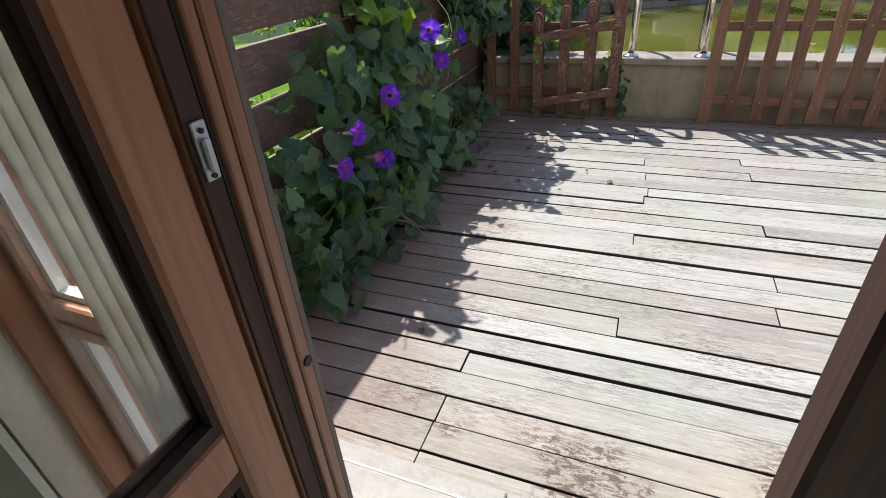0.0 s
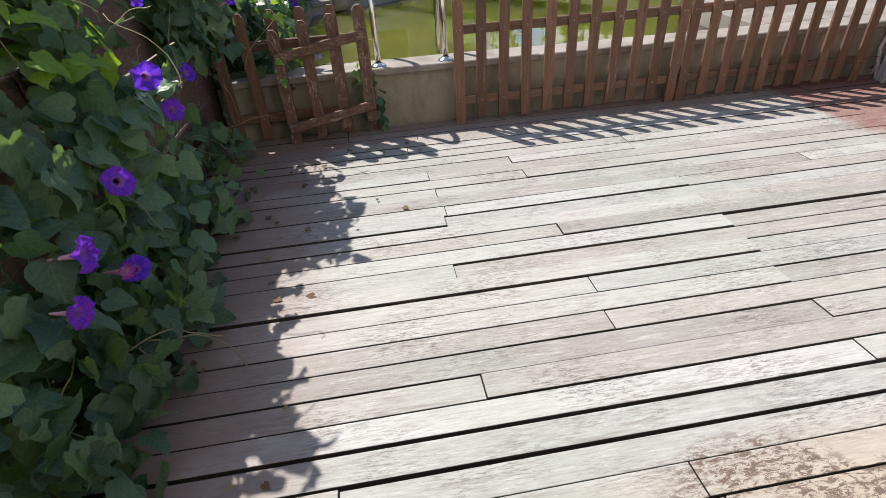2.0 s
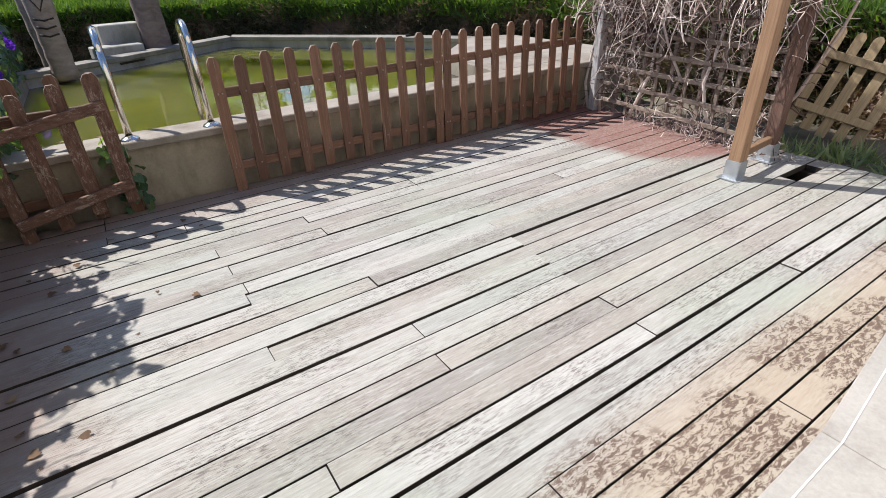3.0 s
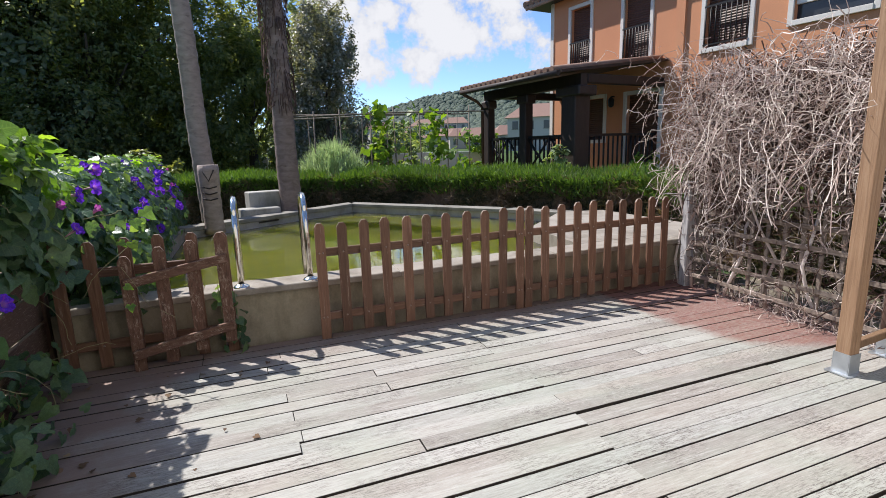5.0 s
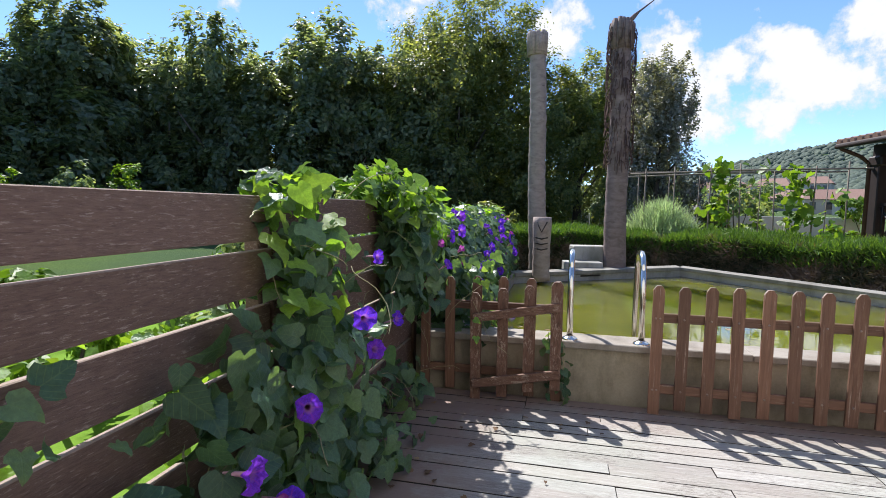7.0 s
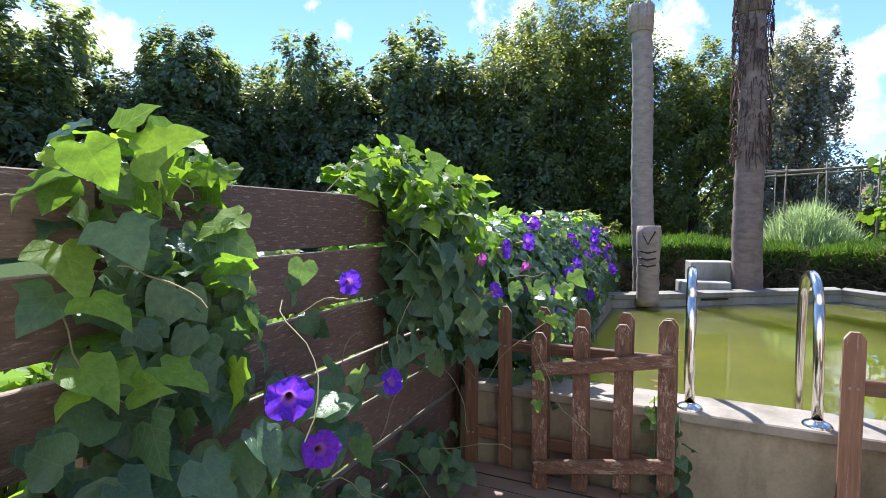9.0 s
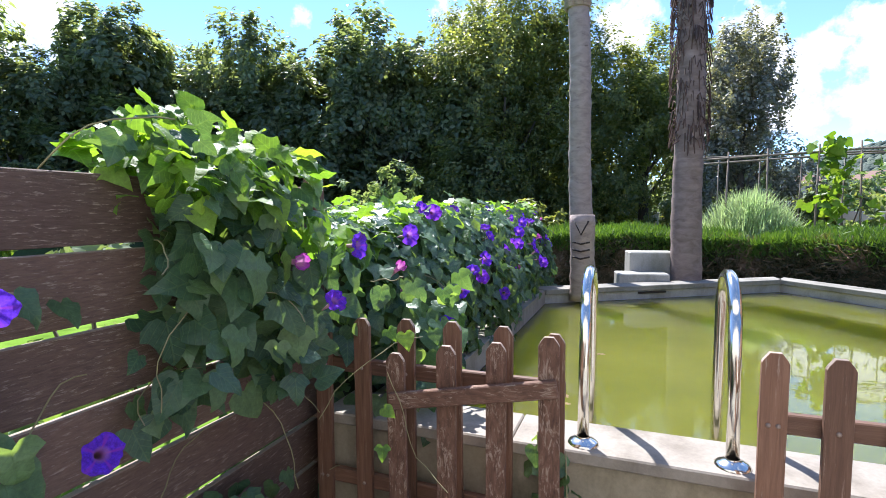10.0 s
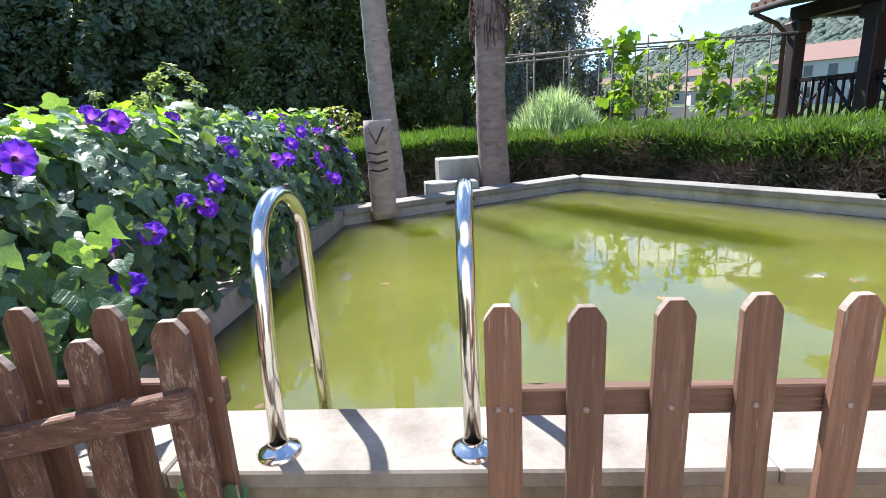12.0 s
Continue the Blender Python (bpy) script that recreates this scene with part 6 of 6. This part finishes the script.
def far_house(x, y, w, d, z, turn, label, storeys=2):
    b = thing("house", (x, y, rise(x, y)), label, "house", "village houses")
    hh = 2.8 * storeys
    part("wall", span((-w / 2, -d / 2, -1.5), (w / 2, d / 2, hh)), BEIGE, b)
    bm = bmesh.new()
    e = 0.5
    v = [bm.verts.new(p) for p in ((-w / 2 - e, -d / 2 - e, hh), (w / 2 + e, -d / 2 - e, hh), (w / 2 + e, d / 2 + e, hh), (-w / 2 - e, d / 2 + e, hh), (-w / 2 + d * 0.2, 0, hh + d * 0.28), (w / 2 - d * 0.2, 0, hh + d * 0.28))]
    for f in ((0, 1, 5, 4), (1, 2, 5), (2, 3, 4, 5), (3, 0, 4), (3, 2, 1, 0)):
        bm.faces.new([v[i] for i in f])
    part("roof", bm, REDCLAY, b)
    for s in range(storeys):
        for k in range(max(2, int(w / 2.6))):
            xx = -w / 2 + (k + 0.5) * w / max(2, int(w / 2.6))
            part("window", joined(span((xx - 0.5, -d / 2 - 0.05, 0.9 + 2.8 * s), (xx + 0.5, -d / 2 - 0.01, 2.2 + 2.8 * s)), span((xx - 0.6, -d / 2 - 0.08, 0.8 + 2.8 * s), (xx + 0.6, -d / 2, 0.88 + 2.8 * s))), SHADEGLASS, b)
    b.matrix_basis = pose(x, y, rise(x, y), 0, 0, turn)


def build_village():
    rnd = random.Random(6)
    for az, dist, w, d, st in ((11.0, 150, 8, 7, 2), (14.2, 140, 8, 7, 2), (17.0, 135, 9, 7, 1), (19.3, 165, 9, 8, 2), (21.2, 140, 8, 7, 1), (23.4, 125, 8, 7, 1), (25.6, 118, 7, 7, 1), (16.0, 190, 9, 8, 2), (22.5, 190, 9, 8, 2), (28.6, 120, 9, 8, 1), (32.0, 95, 11, 9, 2)):
        a = radians(az)
        far_house(dist * math.sin(a), dist * math.cos(a), w, d, 0, -az + rnd.uniform(-25, 25), "distant beige village house with red tiled roof", st)
    # low white garden wall and a glazed cold frame in the kitchen garden
    g = thing("garden_wall", (4.6, 21.5, 0.3), "low whitewashed garden wall", "wall")
    for k in range(5):
        part("panel", box((2.2, 0.14, 0.95), (-5 + 2.25 * k, 0, 0.45), 0.01), WHITEWALL, g)
    g.matrix_basis = pose(4.6, 21.5, 0.3, 0, 0, -8)
    # bean trellis
    tr = thing("bean_trellis", (2.55, 11.9, 0.2), "cane trellis with climbing beans in the kitchen garden", "trellis")
    for k in range(7):
        x = -1.2 + k * 0.62
        part("cane", tube([(x, rnd.uniform(-0.1, 0.1), -0.1), (x + rnd.uniform(-0.06, 0.06), 0, 2.05 + rnd.uniform(-0.1, 0.15))], 0.014, 6), POLE, tr)
        part("cane", tube([(x, 0.9, -0.1), (x + rnd.uniform(-0.06, 0.06), 0.9, 2.0)], 0.010, 6), POLE, tr)
    for y in (0, 0.9):
        part("top_cane", tube([(-1.9, y, 1.92), (0.6, y, 2.02), (2.9, y, 2.05)], 0.016, 6), POLE, tr)
    part("top_cane", tube([(-1.6, 0.0, 1.97), (2.4, 0.9, 2.06)], 0.014, 6), POLE, tr)
    rng = np.random.default_rng(12)
    for x, n, zt in ((0.25, 170, 2.25), (0.95, 34, 2.45), (1.64, 150, 2.15), (2.3, 40, 1.6)):
        z = 0.3 + rng.random(n) * (zt - 0.3)
        loc = np.column_stack([x + rng.normal(size=n) * 0.14, rng.normal(size=n) * 0.14, z])
        rot = frames_of(unit(n, rng) + np.array([0, -0.4, 0.4]), unit(n, rng) + np.array([0, 0, -0.6]))
        add_mesh("bean_leaves", swarm("bean_leaves", HEART[0], HEART[1], rot, loc, rng.uniform(0.09, 0.20, n), LIME), tr, "bright green bean leaves")
    shrub((1.72, 12.0, 0.2), 0.75, 0.6, 1.75, 12000, 0.22, FEATHER, "pale grey-green feathery shrub behind the hedge", 41, True)
    shrub((6.55, 10.45, 0.1), 0.50, 0.45, 1.40, 900, 0.13, SAGE, "green leafy plant before the porch", 42)
    shrub((8.12, 9.26, 0.1), 0.40, 0.38, 1.25, 700, 0.13, LIME, "bright green leafy plant before the porch", 43)
    shrub((9.5, 20.0, 0.3), 1.3, 1.2, 1.9, 1800, 0.16, LIME, "bright yellow-green bush beyond the porch", 44)
    for i, (x, y, r, hh) in enumerate(((4.0, 17.5, 1.0, 1.7), (5.4, 19.5, 1.2, 2.0), (3.4, 22.0, 1.3, 2.2), (6.6, 23.5, 1.5, 2.2), (8.0, 27, 1.6, 2.6), (5.0, 29, 2.0, 3.0), (9.5, 33, 2.4, 3.2), (12, 40, 3, 3.6), (7, 44, 3, 4.5), (14, 52, 3.5, 4.2))):
        shrub((x, y, rise(x, y)), r, r, hh, 1500, 0.14 + 0.006 * y * 0.3, (CROWN, SAGE, LIME)[i % 3 if i % 3 < 2 else 1], "small orchard tree in the kitchen garden", 70 + i, False, "orchard trees")
    # woods on the far hill, uncountable
    rng2 = np.random.default_rng(9)
    n = 21000
    az, dist = np.radians(rng2.uniform(-15, 75, n)), rng2.uniform(140, 470, n)
    xs, ys = dist * np.sin(az), dist * np.cos(az)
    zs = np.array([rise(float(a), float(b)) for a, b in zip(xs, ys)])
    keep = np.array([noise.noise(Vector((a * 0.013, b * 0.013, 3))) > -0.42 for a, b in zip(xs, ys)])
    ico = bmesh.new()
    bmesh.ops.create_icosphere(ico, subdivisions=1, radius=1)
    vs = [tuple(v.co * (1 + 0.6 * noise.noise(v.co * 2.9))) for v in ico.verts]
    fs = [tuple(v.index for v in f.verts) for f in ico.faces]
    ico.free()
    loc = np.column_stack([xs, ys, zs - 0.3])[keep]
    m = len(loc)
    me = swarm("far_woods", vs, fs, frames_of(np.tile([0.0, 0, 1], (m, 1)) + rng2.normal(size=(m, 3)) * 0.1, rng2.normal(size=(m, 3))), loc, rng2.uniform(1.8, 3.6, m), FARWOOD)
    tagged(new("far_woods", me), "dark green woods on the far hill", "woods", "", "stuff")


build_village()


# ---- fallen leaves on the deck ----
def litter():
    rnd = random.Random(33)
    first = None
    for k in range(46):
        x, y = -1.25 + abs(rnd.gauss(0, 0.42)), rnd.uniform(1.3, 4.0)
        if y > 3.4:
            x = -1.2 + rnd.uniform(0, 1.3)
        me = LEAVES[k % 2]
        if first is None:
            first = me.copy()
            first.materials.clear()
            first.materials.append(DRYLEAF)
        ob = new("fallen_leaf", first)
        ob.matrix_basis = pose(x, y, 0.012, rnd.uniform(-15, 15), rnd.uniform(-15, 15), rnd.uniform(0, 360)) @ Matrix.Scale(rnd.uniform(0.018, 0.04), 4)
        tagged(ob, "small dry fallen leaf on the deck", "leaf", "fallen leaves")


litter()


# ---- deck ----
SKEW = 0.013


def build_deck():
    deck = thing("deck", (0, 0, 0), "weathered grey wooden plank deck", "deck", "", "structure")
    rnd = random.Random(5)
    y0, pitch = 0.8633, 0.1109
    joists = (-0.48, 0.02, 0.565, 1.39, 2.28, 3.15)
    # where butt joints lie, row by row
    known = {3: (0.524,), 4: (-0.475,), 5: (2.30,), 6: (1.345,), 7: (0.008,), 8: (1.37,), 9: (0.555,), 10: (1.37,), 11: (0.577,), 12: (1.393,), 13: (0.02,), 14: (1.413, 2.84), 15: (0.587,), 16: (1.425,), 17: (0.043,), 18: (0.06, 1.438), 19: (2.28,), 20: (0.038,), 21: (0.597,), 26: (-0.07,)}
    # boards whose torn ends have sprung up: row and piece
    sprung = {(12, 0): 0.007, (14, 0): 0.008, (16, 0): 0.010, (17, 0): 0.012, (15, 1): 0.009, (10, 0): 0.006, (18, 1): 0.005}
    part("joists", joined(*[span((x - 0.03, 0.5, -0.16), (x + 0.03, 4.22, -0.052)) for x in (-1.3, *joists, 3.8)]), DARKBEAM, deck)
    # added black sheet, stands for the shade below the plank gaps
    part("underlay", span((-1.5, 0.4, -0.19), (4.0, 4.23, -0.161)), SEAL, deck)
    for i in range(-2, 31):
        ya, yb = y0 + (i - 1) * pitch, y0 + i * pitch
        if ya > 4.12:
            break
        cuts = known.get(i, tuple(rnd.sample(joists, rnd.choice((1, 2)))))
        xs = [-1.40, *sorted(cuts), 3.96]
        g0, g1 = 0.0034, 0.0034
        if i == 4:
            g1 = 0.0066
        if i == 5:
            g0, g1 = 0.0066, 0.007
        if i == 6:
            g0 = 0.007
        for which, (a, b) in enumerate(zip(xs, xs[1:])):
            if i == 10 and b > 3.9:
                # a short piece is missing here
                pieces = [(a, 3.42), (3.80, b)]
            else:
                pieces = [(a, b)]
            for p, q in pieces:
                if q - p < 0.06:
                    continue
                lift = rnd.uniform(-0.005, 0.003) + sprung.get((i, which), 0.0)
                gg0, gg1 = g0 + rnd.uniform(-0.0015, 0.0015), g1 + rnd.uniform(-0.0015, 0.0015)
                bm = box((q - p - 0.004, pitch - gg0 - gg1, 0.045), (0, 0, 0), 0.0012)
                # all but the top face coloured dark, to paint shade into the gaps
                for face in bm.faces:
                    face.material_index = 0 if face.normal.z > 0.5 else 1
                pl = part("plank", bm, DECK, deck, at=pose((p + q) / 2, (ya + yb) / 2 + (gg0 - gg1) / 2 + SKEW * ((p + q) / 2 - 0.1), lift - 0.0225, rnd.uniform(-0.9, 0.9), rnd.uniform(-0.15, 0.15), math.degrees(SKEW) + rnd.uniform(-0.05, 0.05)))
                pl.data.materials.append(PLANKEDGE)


build_deck()
